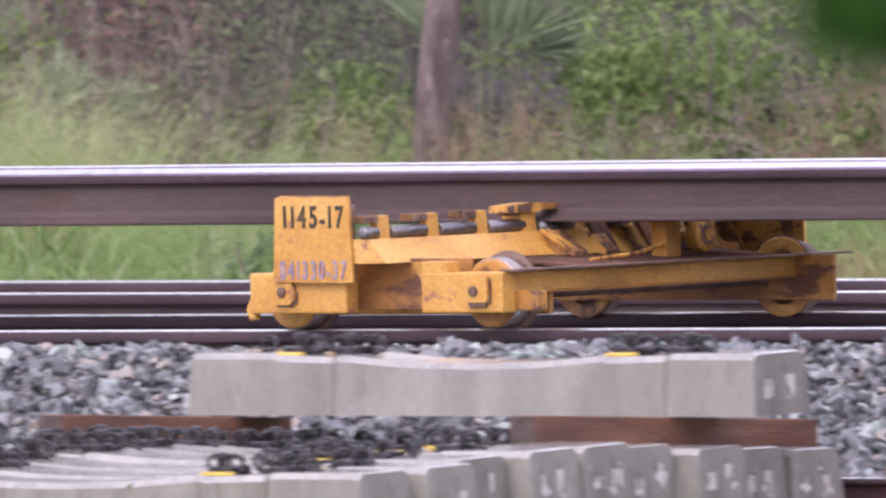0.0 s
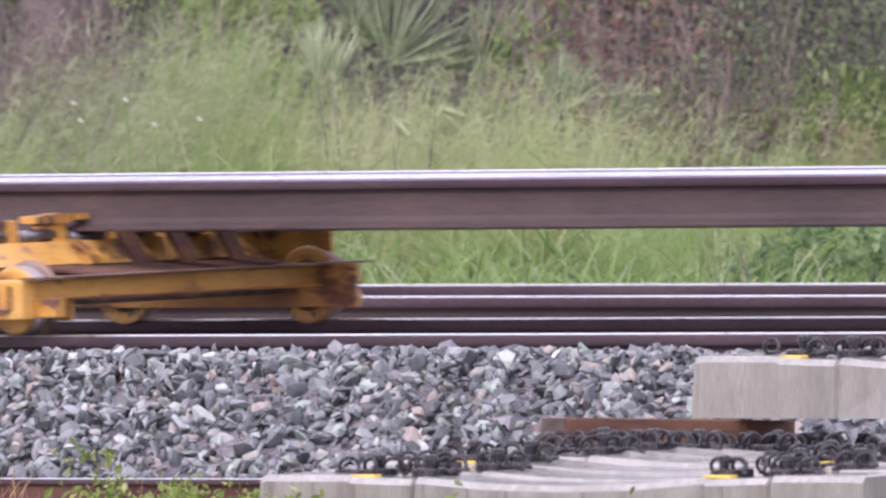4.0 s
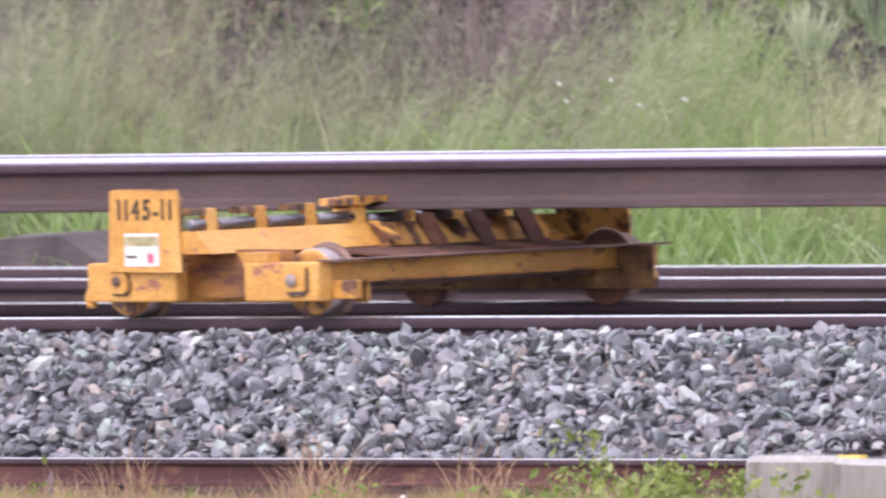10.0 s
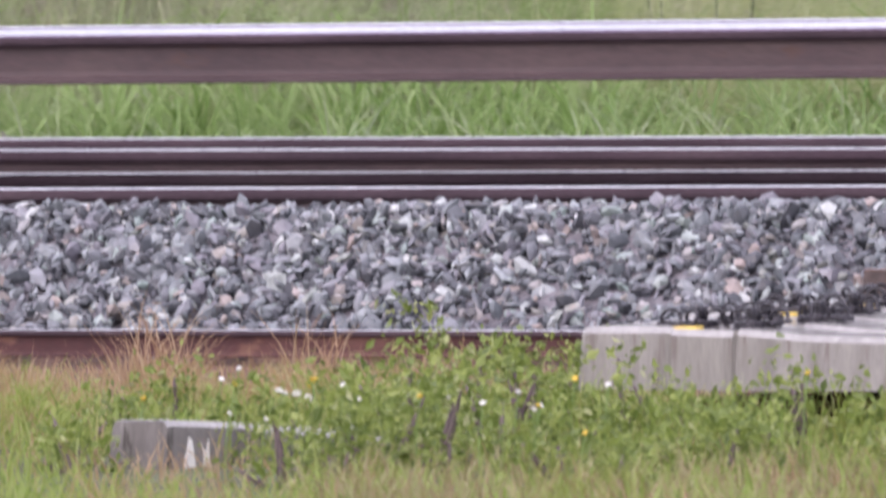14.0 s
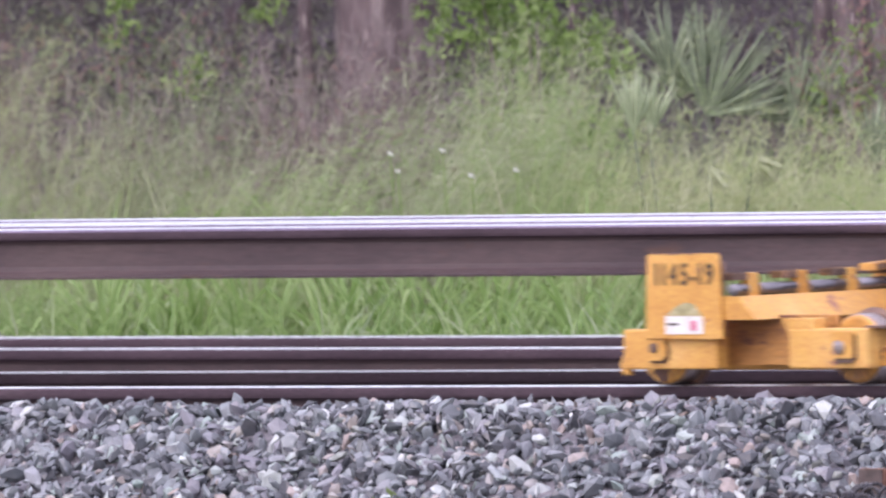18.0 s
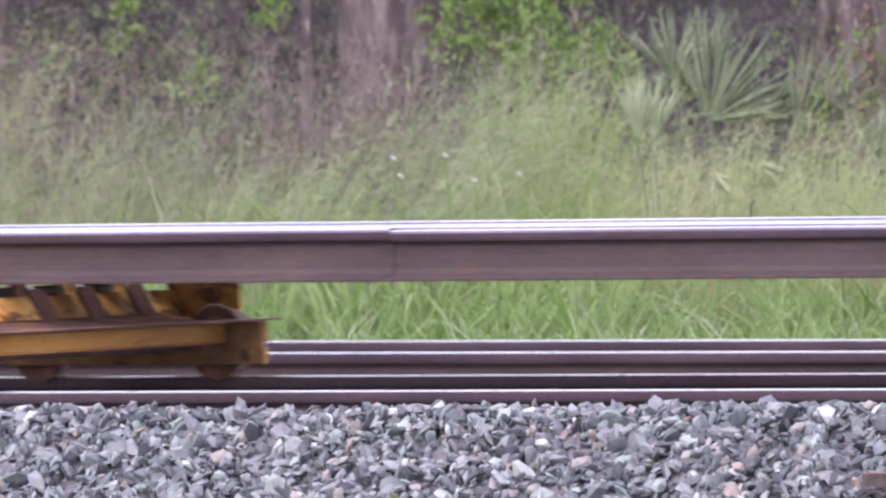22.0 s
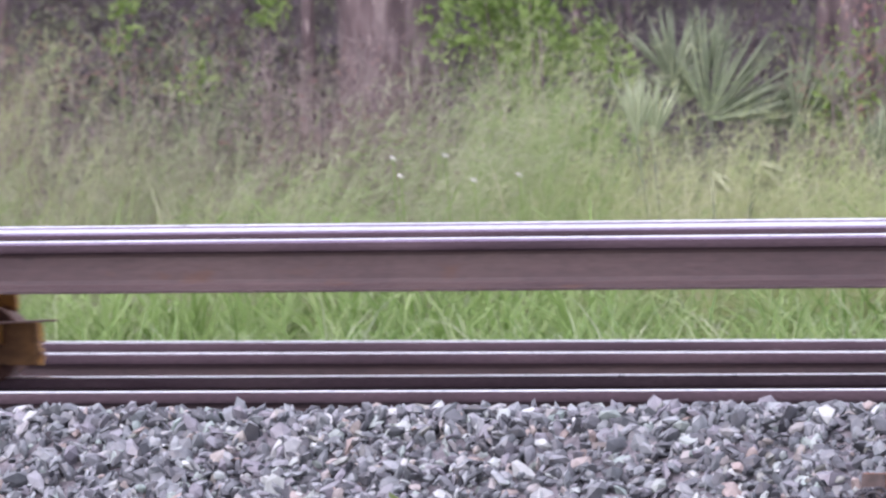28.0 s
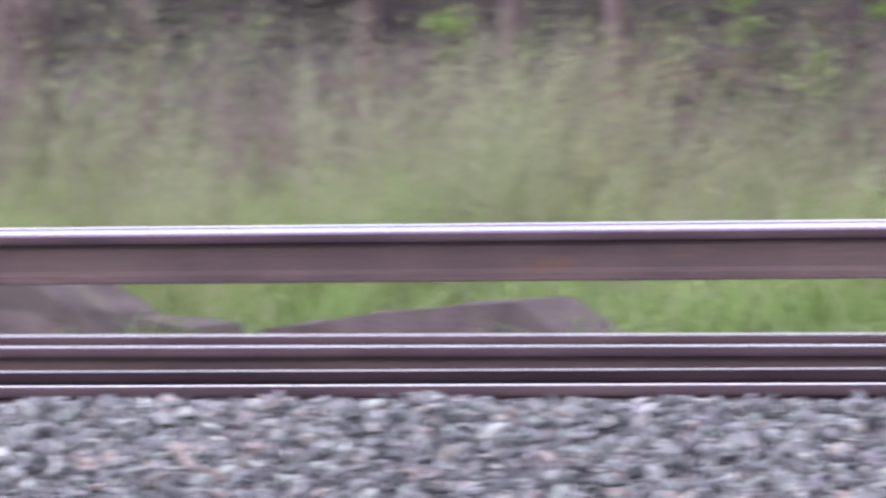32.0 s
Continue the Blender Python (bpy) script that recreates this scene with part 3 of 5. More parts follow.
def wheel(parent, x, y, side, rim=None):
    """A small flanged wheel; side -1 has its face to the near side."""
    w = part("wheel", turned([(-0.045, 0.03), (-0.045, 0.112), (-0.038, 0.124), (0.046, 0.124), (0.046, 0.03)]), GREASE, parent, "small flanged wheel with a bright tread")
    smooth_shaded(part("tread", turned([(-0.0385, 0.1235), (-0.034, 0.1265), (0.034, 0.1285), (0.037, 0.127)]), STEEL if side < 0 else RUSTY, w, "worn tread"))
    smooth_shaded(part("flange", turned([(0.037, 0.110), (0.037, 0.128), (0.042, 0.145), (0.050, 0.148), (0.055, 0.144), (0.055, 0.110)]), RUSTY, w))
    part("wheel_disc", turned([(-0.044, 0.012), (-0.044, 0.05), (-0.047, 0.06), (-0.049, 0.108), (-0.0465, 0.118), (-0.0395, 0.1238)]), YELLOW_WORN, w)
    if side > 0:
        # the cart's shade on the far wheels is put into these colours
        part("inner_disc", turned([(0.0465, 0.03), (0.062, 0.034), (0.060, 0.094), (0.056, 0.099)]), BROWN_GREASE_SHADE, w)
        part("inner_rim", turned([(0.0552, 0.096), (0.0575, 0.100), (0.0575, 0.138), (0.0552, 0.1435)]), rim or GRIMY, w, "oily rim, toned down for shade")
    for k in range(4):
        a = k * math.pi / 2 + 0.4
        part("bolt", moved(turned([(-0.056, 0.009), (-0.046, 0.009)], sides=6), pose(0.07 * math.cos(a), 0, 0.07 * math.sin(a))), GREASE, w)
    part("hub", turned([(-0.075, 0.02), (-0.075, 0.032), (-0.045, 0.04)], sides=16), GREASE, w)
    for ob in (w, *w.children):
        ob.data.transform(Matrix.Diagonal((0.94, 1, 0.94, 1)))
    w.location = (x - 0.030 * (side < 0), y, WHEEL_R - 0.008)
    if side > 0:
        w.rotation_euler = (0, 0, math.pi)
    return w


def cart(clamps=False, gear=False, pin="rust"):
    """A low rail cart; clamps: clamp plates in place of the first roller slots; gear: a screw block under the rails; pin: how the axle pins look."""
    c = thing("rail_cart", "x", "rail cart", "rail carts in a string")
    for far in (False, True):
        # the far side is the near side turned half round about the middle of the cart
        m = pose(2 * CX, 2 * CY, 0, 0, 0, 180) if far else Matrix()
        paint = GRIMY if far else YELLOW

        def add(name, bm, mat=None, parent=c, label=""):
            return part(name, moved(bm, m), mat or paint, parent, label)

        add("wheel_box", box(-0.110, 0.312, -0.170, -0.105, 0.057, 0.193, 0.008))
        add("wheel_box", box(0.638, 0.990, -0.170, -0.100, 0.057, 0.193, 0.008))
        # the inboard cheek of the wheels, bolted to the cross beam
        cheek = add("side_cheek", box(-0.340 if far else -0.080, 0.975, 0.095, 0.112, 0.044, 0.196, 0.004), (RUST_SHADE_YELLOW if pin == "rust" else BROWN_GREASE_SHADE) if far else DULL_YELLOW, c, "inner frame plate, brown on the far side")
        for x in (-0.02, 0.84):
            add("axle_boss", moved(turned([(0.0, 0.036), (0.030, 0.036), (0.034, 0.026)], sides=16), pose(x, 0.111, 0.128)), GREASE, cheek)
        # recessed sill, darker paint stands for the shade under the cross beam
        add("sill", box(0.20, 0.76, -0.052, -0.036, 0.066, 0.236, 0.003), RUST_SHADE_YELLOW)
        add("gusset", prism([(0.545, 0.226), (0.67, 0.226), (0.67, 0.070), (0.625, 0.085)], -0.100, -0.086, "y"), DULL_YELLOW)
        add("bracket", box(0.640, 0.750, -0.168, -0.10, 0.190, 0.228, 0.004))
        add("coupler_lug", box(0.98, 1.085, -0.098, -0.05, 0.062, 0.128, 0.006), YELLOW_WORN)
        for k, x in enumerate((0.052, 0.886)):
            outline = [(x - 0.042, 0.088), (x + 0.020, 0.086), (x + 0.040, 0.100), (x + 0.044, 0.128), (x + 0.034, 0.158), (x + 0.012, 0.172), (x - 0.042, 0.172)] if k == 0 else \
                      [(x - 0.046, 0.092), (x + 0.044, 0.092), (x + 0.050, 0.100), (x + 0.050, 0.174), (x + 0.044, 0.182), (x - 0.040, 0.182), (x - 0.046, 0.174)]
            # shadow round the axle plate, built as a dark offset copy of it
            shade = add("lug_backing", prism([(p + 0.007, q - 0.008) for p, q in outline], -0.176, -0.168, "y"), GREASE if pin != "rust" else RUSTY, c)
            plate = add("axle_plate", prism(outline, -0.188, -0.1765, "y"))
            add("pin", moved(turned([(-0.008, 0.010), (-0.006, 0.017 if pin != "steel" or k == 0 else 0.024), (0.012, 0.019)], sides=16), pose(x - 0.006, -0.190, 0.130)), {"rust": RUSTY, "steel": STEEL if k else GREASE, "latch": GREASE}[pin], plate)
            if pin == "latch":
                add("bolt", moved(turned([(-0.012, 0.015), (0.0, 0.016)], sides=6), pose(x + 0.085, -0.170, 0.140)), GREASE, shade)
            elif k:
                add("keeper", box(x - 0.030, x + 0.040, -0.184, -0.166, 0.076, 0.089, 0.003), GREASE if pin == "steel" else RUSTY, plate)
        add("hook", rod([(-0.110, -0.15, 0.10), (-0.125, -0.15, 0.07), (-0.117, -0.15, 0.045), (-0.095, -0.15, 0.05)], 0.014), None)
        # number plate, slightly wider at its foot
        plate = add("number_plate", prism([(0.020, 0.164), (0.366, 0.160), (0.353, 0.442), (0.350, 0.446), (0.036, 0.446), (0.033, 0.442)], -0.198, -0.186, "y"), paint)
        add("plate_edge", box(0.348, 0.360, -0.186, -0.168, 0.166, 0.42, 0.003), RUSTY, plate)
        add("top_lip", box(0.046, 0.342, -0.197, -0.176, 0.4465, 0.4505, 0.001), YELLOW_WORN, plate)
        if far:
            continue
        add("end_beam", box(0.962, 0.986, -0.099, 1.60, 0.124, 0.190, 0.003), DULL_YELLOW)
        add("top_flange", box(0.962, 1.040, -0.150, 1.62, 0.1935, 0.2010, 0.002), RUSTY, c, "thin rusty flange")
        add("lower_flange", box(0.962, 0.998, -0.099, 1.60, 0.118, 0.1235, 0.002), RUST_SHADE_YELLOW)
    for x in (0.0, BASE):
        wheel(c, x, 0.0, -1)
        wheel(c, x, 1.51, 1, GRIMY if pin == "rust" else GREASE_SHADE)
        part("axle", moved(turned([(-0.85, 0.026), (0.85, 0.026)], sides=14), pose(x - 0.015, 0.755, WHEEL_R - 0.008)), GREASE, c)
    # cross beam, steep on one flank and sloping on the other, the roller shaft, and a post between each two slots
    part("cross_beam", prism([(CX - 0.13, 0.224), (CX + 0.096, 0.224), (CX + 0.024, 0.304), (CX - 0.075, 0.304)], -0.184, 0.70, "y"), YELLOW, c)
    part("cross_beam", prism([(CX - 0.060, 0.222), (CX + 0.14, 0.222), (CX + 0.075, 0.303), (CX - 0.042, 0.303)], 0.702, 1.655, "y"), GRIMY, c, "grease-streaked far half of the beam")
    part("under_beam", box(CX - 0.07, CX + 0.055, -0.03, 0.68, 0.150, 0.224, 0.004), RUST_SHADE_YELLOW, c)
    part("under_beam", box(CX - 0.07, CX + 0.135, 0.69, 1.60, 0.150, 0.220, 0.004), BROWN_GREASE_SHADE, c, "dark brown lower beam")
    part("spill_plate", prism([(CX + 0.084, 0.222), (CX + 0.40, 0.196), (CX + 0.40, 0.188), (CX + 0.084, 0.212)], 0.42, 1.52, "y"), GREASE_SHADE, c, "dark sloping plate")
    for k in range(7):
        y = -0.085 + 0.255 * k
        if clamps and k < 4:
            continue
        p = part("slot_post", prism([(CX - 0.026, 0.300), (CX + 0.006, 0.300), (CX - 0.002, 0.380), (CX - 0.026, 0.382)], y - 0.028, y + 0.034, "y"), YELLOW if k < 4 else GRIMY, c)
        part("cap", box(CX - 0.056, CX - 0.004, y - 0.100, y - 0.010, 0.357, 0.382, 0.004), BROWN_GREASE_SHADE, p)
        for d in (-0.078, -0.040):
            part("bolt", box(CX - 0.005, CX + 0.005, y + d - 0.015, y + d + 0.015, 0.357, 0.380, 0.002), GREASE if pin != "rust" else RUSTY, p)
        if k > 3:
            # dark bar: grease and the shadow between posts, as a coloured plate
            part("web_plate", prism([(CX + 0.074, 0.311), (CX + 0.147, 0.215), (CX + 0.155, 0.215), (CX + 0.08, 0.33)], y - 0.040, y + 0.045, "y"), GREASE_SHADE, p)
        if k < 6:
            r0 = 0.021 if k < 3 else 0.024  # the empty slots have the thicker rollers
            smooth_shaded(part("roller", moved(turned([(-0.090, 0.014), (-0.088, r0), (0.088, r0), (0.090, 0.014)], sides=20), pose(CX, y + 0.1275, 0.325 if k < 3 else ROLLER_TOP - 0.024)), ROLLER, c))
    if clamps:
        top = part("clamp_plate", prism([(CX - 0.05, 0.300), (CX + 0.050, 0.300), (CX + 0.030, 0.335), (CX - 0.05, 0.337)], -0.12, 0.62, "y"), YELLOW_WORN, c)
        part("clamp_bar", box(CX - 0.02, CX + 0.045, 0.10, 0.66, 0.352, 0.366, 0.004), YELLOW_WORN, top)
        for y in (-0.06, 0.10, 0.30, 0.50):
            part("spacer", box(CX - 0.02, CX + 0.02, y, y + 0.03, 0.334, 0.353, 0.002), GREASE, top)
        for y, z, r0 in ((0.30, 0.436, 0.034), (0.60, 0.418, 0.026)):
            bolt = part("screw", moved(turned([(0.34, 0.014), (z, 0.014)], "z", 12), pose(CX + 0.03, y, 0)), GREASE, top)
            part("handle", moved(turned([(z, r0), (z + 0.006, r0), (z + 0.009, r0 * 0.6)], "z", 14), pose(CX + 0.03, y, 0)), GREASE if y > 0.5 else STEEL, bolt)
    if gear:
        block = part("screw_block", box(0.655, 0.720, 1.02, 1.10, 0.20, 0.325, 0.006), YELLOW, c)
        part("nut", moved(turned([(0.70, 0.058), (0.745, 0.058), (0.755, 0.034)], "x", 8), pose(0, 1.20, 0.272)), YELLOW_WORN, block)
        part("nut_ring", moved(turned([(0.752, 0.036), (0.758, 0.036), (0.758, 0.022)], "x", 16), pose(0, 1.20, 0.272)), RUSTY, block)
        part("spindle", moved(turned([(0.50, 0.02), (0.765, 0.02)], "x", 12), pose(0, 1.20, 0.272)), YELLOW_WORN, block)
        part("arm", rod([(0.72, 0.62, 0.205), (0.74, 0.85, 0.222), (0.70, 1.05, 0.25)], 0.008), YELLOW_WORN, block)
        part("top_lug", box(0.66, 0.72, 1.10, 1.26, 0.325, 0.340, 0.004), YELLOW_WORN, block)
        for y, h in ((0.70, 0.035), (0.86, 0.05)):
            part("cleat", prism([(CX + 0.09, 0.235), (CX + 0.18, 0.216), (CX + 0.18, 0.232), (CX + 0.12, 0.236 + h)], y, y + 0.07, "y"), GRIMY, block)
    if not clamps:
        smooth_shaded(part("roller", moved(turned([(-0.036, 0.014), (-0.034, 0.021), (0.034, 0.021), (0.036, 0.014)], sides=20), pose(CX, -0.155, 0.325)), ROLLER, c))
    h = part("rail_clamp", prism([(CX - 0.07, 0.300), (CX + 0.020, 0.300), (CX + 0.008, 0.392), (CX - 0.07, 0.394)], 0.625, 0.690, "y"), YELLOW, c)
    part("jaw", prism([(0.52, 0.368), (0.70, 0.366), (0.715, 0.374), (0.84, 0.376), (0.85, 0.384), (0.83, 0.395), (0.66, 0.400), (0.52, 0.392)], CX - 0.04, CX + 0.03, "x"), YELLOW_WORN, h)
    for d in (0.55, 0.60):
        part("bolt", box(CX + 0.028, CX + 0.036, d - 0.014, d + 0.014, 0.370, 0.390, 0.002), GREASE, h)
    part("stay", prism([(CX + 0.045, 0.310), (CX + 0.055, 0.296), (CX + 0.16, 0.240), (CX + 0.15, 0.255)], 0.68, 0.73, "y"), YELLOW_WORN, c)
    return c


def decorate(c, code, lower, sticker):
    up = pose(0, 0, 0, 90, 0, 0)
    if code:
        lettering("stencil_number", code, 0.102, pose(0.199, -0.1995, 0.376) @ up, c, BLACK_PAINT, 0.255 if len(code) < 7 else 0.280, "black stencilled figure")
    if lower:
        lettering("stencil_number", lower, 0.085, pose(0.195, -0.1995, 0.200) @ up, c, BLUE_PAINT, 0.30, "faded violet figure")
    if sticker == "bar":
        part("text_bar", box(0.045, 0.345, -0.2005, -0.199, 0.172, 0.218, 0), BLUE_PAINT, c, "faded violet line of writing")
    elif sticker:
        x0, x1, z0, z1 = sticker[:4]
        z0, z1 = z0 - 0.02, z1 - 0.02
        s = part("sticker", box(x0, x1, -0.2005, -0.199, z0, z1, 0.0), PLACARD, c, "white sticker")
        if x1 - x0 < 0.05:
            part("paint_spot", box(x1 + 0.055, x1 + 0.08, -0.2005, -0.199, z0 - 0.015, z1 + 0.025, 0.0), PLACARD, s)
            return
        part("mark", box(x0 + (x1 - x0) * 0.68, x0 + (x1 - x0) * 0.84, -0.2015, -0.2006, z0 + 0.012, z0 + 0.045, 0.0), PINK, s)
        part("text_bar", box(x0 + 0.01, x0 + 0.06, -0.2015, -0.2006, z0 + 0.030, z0 + 0.038, 0.0), BLACK_PAINT, s)
        if len(sticker) > 4:
            part("torn_edge", prism([(x0 + 0.006, z1 + 0.001), (x1 - 0.004, z1 + 0.001), (x1 - 0.022, z1 + 0.022), (x0 + 0.13, z1 + 0.042), (x0 + 0.09, z1 + 0.047), (x0 + 0.045, z1 + 0.030)], -0.2005, -0.1990, "y"), BAND, s, "olive torn edge of the sticker")
        if z1 - z0 > 0.08:
            part("band", box(x0 + 0.002, x1 - 0.002, -0.2015, -0.2006, z1 - 0.045, z1 - 0.012, 0.0), BAND, s, "olive band on the sticker")


# each cart: a time, its place then, and what is painted on it
CARTS = [(0.5, 3.936, "1145-17", "841330-37", None, "yellow steel rail cart with rollers, numbered 1145-17"),
         (6.0, 2.390, "1145-7", "", (0.150, 0.180, 0.238, 0.266), "yellow steel rail cart with two worn white spots, numbered 1145-7"),
         (11.0, -0.408, "1145-11", "", (0.10, 0.265, 0.202, 0.318), "yellow steel rail cart with a white sticker, numbered 1145-11"),
         (17.25, -0.423, "1145-19", "", (0.11, 0.28, 0.197, 0.258, True), "yellow steel rail cart with a torn white sticker, numbered 1145-19"),
         (23.75, -0.066, "1145-4", "", (0.11, 0.28, 0.197, 0.310), "yellow steel rail cart with a white sticker, numbered 1145-4"),
         (30.25, -0.192, "1145-21", "", "bar", "yellow steel rail cart with a faded violet line, numbered 1145-21")]
string = [cart(gear=True), cart(), cart(pin="steel"), cart(pin="steel"), cart(pin="latch"), cart(clamps=True, gear=True, pin="latch")]
for c, (t0, x0, code, lower, sticker, label) in zip(string, CARTS):
    decorate(c, code, lower, sticker)
    tagged(c, label)

# ---- concrete ties in a stack ----
TIE_L, TIE_H = 2.50, 0.20


def tie_mesh():
    """A concrete railway tie along x: dipped in the middle, with raised seats and sloping sides."""
    bm = bmesh.new()
    stations = [(0, 0.196), (0.03, 0.200), (0.37, 0.200), (0.3775, 0.1935), (0.385, 0.194), (0.64, 0.188), (0.6475, 0.1875), (0.655, 0.194), (0.95, 0.173), (1.25, 0.167), (1.55, 0.173), (1.845, 0.194), (1.8525, 0.1875), (1.86, 0.188), (2.115, 0.194), (2.1225, 0.1935), (2.13, 0.200), (2.47, 0.200), (2.5, 0.196)]
    rings = []
    for x, h in stations:
        b, t = 0.132 if not (0.38 < x < 0.645 or 1.855 < x < 2.12) else 0.138, 0.108 if 0.7 < x < 1.8 else 0.126 if 0.38 < x < 0.645 or 1.855 < x < 2.12 else 0.116
        if x in (0.3775, 0.6475, 1.8525, 2.1225):
            b, t = 0.128, 0.112  # a casting groove beside each seat
        lean = 0.010 * (1 if x < 0.02 else -1 if x > 2.48 else 0)
        rings.append([bm.verts.new((x - lean, -b, 0.0)), bm.verts.new((x, -t, h - 0.020)), bm.verts.new((x, -t + 0.014, h)), bm.verts.new((x, t - 0.014, h)), bm.verts.new((x, t, h - 0.020)), bm.verts.new((x - lean, b, 0.0))])
    for r, s in zip(rings, rings[1:]):
        for k in range(6):
            bm.faces.new((r[k], r[(k + 1) % 6], s[(k + 1) % 6], s[k]))
    bm.faces.new(rings[0]), bm.faces.new(rings[-1])
    bmesh.ops.recalc_face_normals(bm, faces=bm.faces[:])
    me = bpy.data.meshes.new("concrete_tie")
    bm.to_mesh(me)
    bm.free()
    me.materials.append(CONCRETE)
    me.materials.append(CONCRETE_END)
    me.materials.append(CONCRETE_WET_GLARE)
    # upward faces take the glare-lightened wet colour, end faces the darkened one
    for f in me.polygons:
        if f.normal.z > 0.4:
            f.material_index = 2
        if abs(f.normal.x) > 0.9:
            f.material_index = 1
    return me


def clip_mesh():
    """A spring clip: a steel bar bent into two loops that stand up."""
    pts = []
    for k in range(15):
        a = -0.6 + k / 14 * 5.6
        pts.append((0.034 * math.cos(a) - 0.01, -0.03 + k * 0.005, 0.036 + 0.032 * math.sin(a)))
    bm = rod(pts, 0.0085, 6)
    rod([(0.03, -0.05, 0.012), (0.0, 0.0, 0.015), (-0.05, 0.05, 0.012)], 0.0085, 6, bm)
    me = bpy.data.meshes.new("spring_clip")
    bm.to_mesh(me)
    bm.free()
    me.materials.append(RUBBER)
    me.polygons.foreach_set("use_smooth", [True] * len(me.polygons))
    return me


TIE_ME, CLIP_ME = tie_mesh(), clip_mesh()
_b = box(-0.055, 0.055, -0.020, 0.020, 0, 0.010, 0.002)
INS_ME = bpy.data.meshes.new("insulator")
_b.to_mesh(INS_ME), _b.free()
INS_ME.materials.append(INSULATOR)
_b = box(-0.045, 0.045, -0.05, 0.05, 0, 0.03, 0.006)
SHO_ME = bpy.data.meshes.new("shoulder")
_b.to_mesh(SHO_ME), _b.free()
SHO_ME.materials.append(RUBBER)
_b = turned([(0, 0.016), (0.035, 0.016), (0.036, 0.024), (0.052, 0.022), (0.056, 0.012)], "z", 8)
BOLT_ME = bpy.data.meshes.new("bolt")
_b.to_mesh(BOLT_ME), _b.free()
BOLT_ME.materials.append(RUBBER)


def tie(at, label, marks=True, clips=True, seed=0, clear=9.0):
    t = thing("concrete_tie", label, "railway tie", "stacked concrete ties", at)
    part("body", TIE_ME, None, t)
    rr = random.Random(seed)
    if clips:
        for seat in (0.51, 1.99):
            for side in (-1, 1) if seat + 0.2 < clear else (-1,):
                s = part("shoulder", SHO_ME, None, t)
                s.location = (seat + side * 0.115, 0, 0.186)
                i = part("insulator", INS_ME, None, t, "yellow plastic insulator")
                i.matrix_basis = pose(seat + side * 0.055 - 0.05, -0.075, 0.190, 0, 0, rr.uniform(-6, 6)) if side < 0 else pose(seat + 0.075, 0.05, 0.189, 0, 0, rr.uniform(-8, 8))
            for off in (-0.235, -0.18, -0.125, -0.07, -0.015, 0.04, 0.095, 0.15, 0.205):
                if rr.random() < 0.95 and seat + off < clear:
                    q = part("spring_clip", CLIP_ME, None, t)
                    q.matrix_basis = pose(seat + off + rr.uniform(-0.015, 0.015), rr.uniform(-0.05, 0.05), 0.196, rr.uniform(-14, 14), 0, 42 + rr.uniform(-38, 38) + 180 * rr.randint(0, 1)) @ Matrix.Diagonal((0.78, 0.8, 0.78, 1))
            for off in (-0.125, 0.125) if seat + 0.2 < clear else (-0.125,):
                q = part("bolt", BOLT_ME, None, t)
                q.location = (seat + off, rr.uniform(-0.03, 0.03), 0.205)
    if marks:
        for k in range(2):
            y, z0 = -0.055 + 0.10 * k + rr.uniform(-0.01, 0.01), rr.uniform(0.03, 0.06)
            h = rr.uniform(0.06, 0.11)
            for j in range(rr.randint(4, 7)):
                u, v = rr.uniform(-0.022, 0.022), rr.uniform(0, 0.5)
                wide = rr.random() < 0.4
                part("paint_mark", box(2.5005, 2.506 + 0.0006 * j, y + u - (0.018 if wide else 0.004), y + u + (0.010 if wide else 0.004), z0 + h * v, z0 + h * v + (0.018 if wide else h * (1 - v)), 0), WHITE_MARK, t)
            for j in range(2):
                u, top, half = y + rr.uniform(-0.04, 0.03), rr.uniform(0.08, 0.15), rr.uniform(0.003, 0.006)
                part("paint_run", prism([(u - half, top), (u + half, top - 0.01), (u + half * 0.7, rr.uniform(0.01, 0.05)), (u - half * 0.5, rr.uniform(0.0, 0.03))], 2.5005, 2.5030, "x"), WHITE_MARK, t, "white run of paint")
    return t


ROW0, PITCH = -4.17, 0.268


def stack_top(y):
    """The top of the lower layer: it rises a little, then sags towards the track."""
    return float(np.interp(y, [-4.3, -4.0, -3.2, -2.6, -1.9], [-0.297, -0.292, -0.250, -0.283, -0.320]))


FRONT_ME = TIE_ME.copy()
FRONT_ME.materials[0] = FRONT_CONCRETE
for k in range(9):
    y = ROW0 + PITCH * k
    row = tie(pose(4.43 + 0.05 * math.sin(k * 2.3) * (k > 0), y, stack_top(y) - 0.2, (0.8, 1.7, 2.0, 1.6, 1.8, 1.2, 0.9, 0.5, 0.3)[k], 0, 0.3 * math.sin(k * 1.7)), "grey concrete railway tie with black spring clips, stacked in a row", seed=k, clear=1.98 if k >= 4 else 9.0)
    if k == 0:
        row.children[0].data = FRONT_ME
tie(pose(4.48, -2.085, -0.196, 1.5, 0, -4.1), "single grey concrete railway tie on top of the stack", seed=30)
for x, y0, y1, up in ((4.62, -3.08, -1.95, -0.258), (6.56, -3.05, -1.64, -0.263)):
    t = thing("timber", "red-brown sawn timber lying across the concrete ties", "timber", "timbers in the stack", pose(x, y0, up + 0.004, -2.8))
    part("beam", box(-0.055, 0.055, 0, y1 - y0, 0, 0.092, 0.006), TIMBER, t)
    part("end_grain", box(-0.050, 0.050, -0.004, 0.001, 0.004, 0.088, 0.0), END_GRAIN, t, "grey weathered end grain")
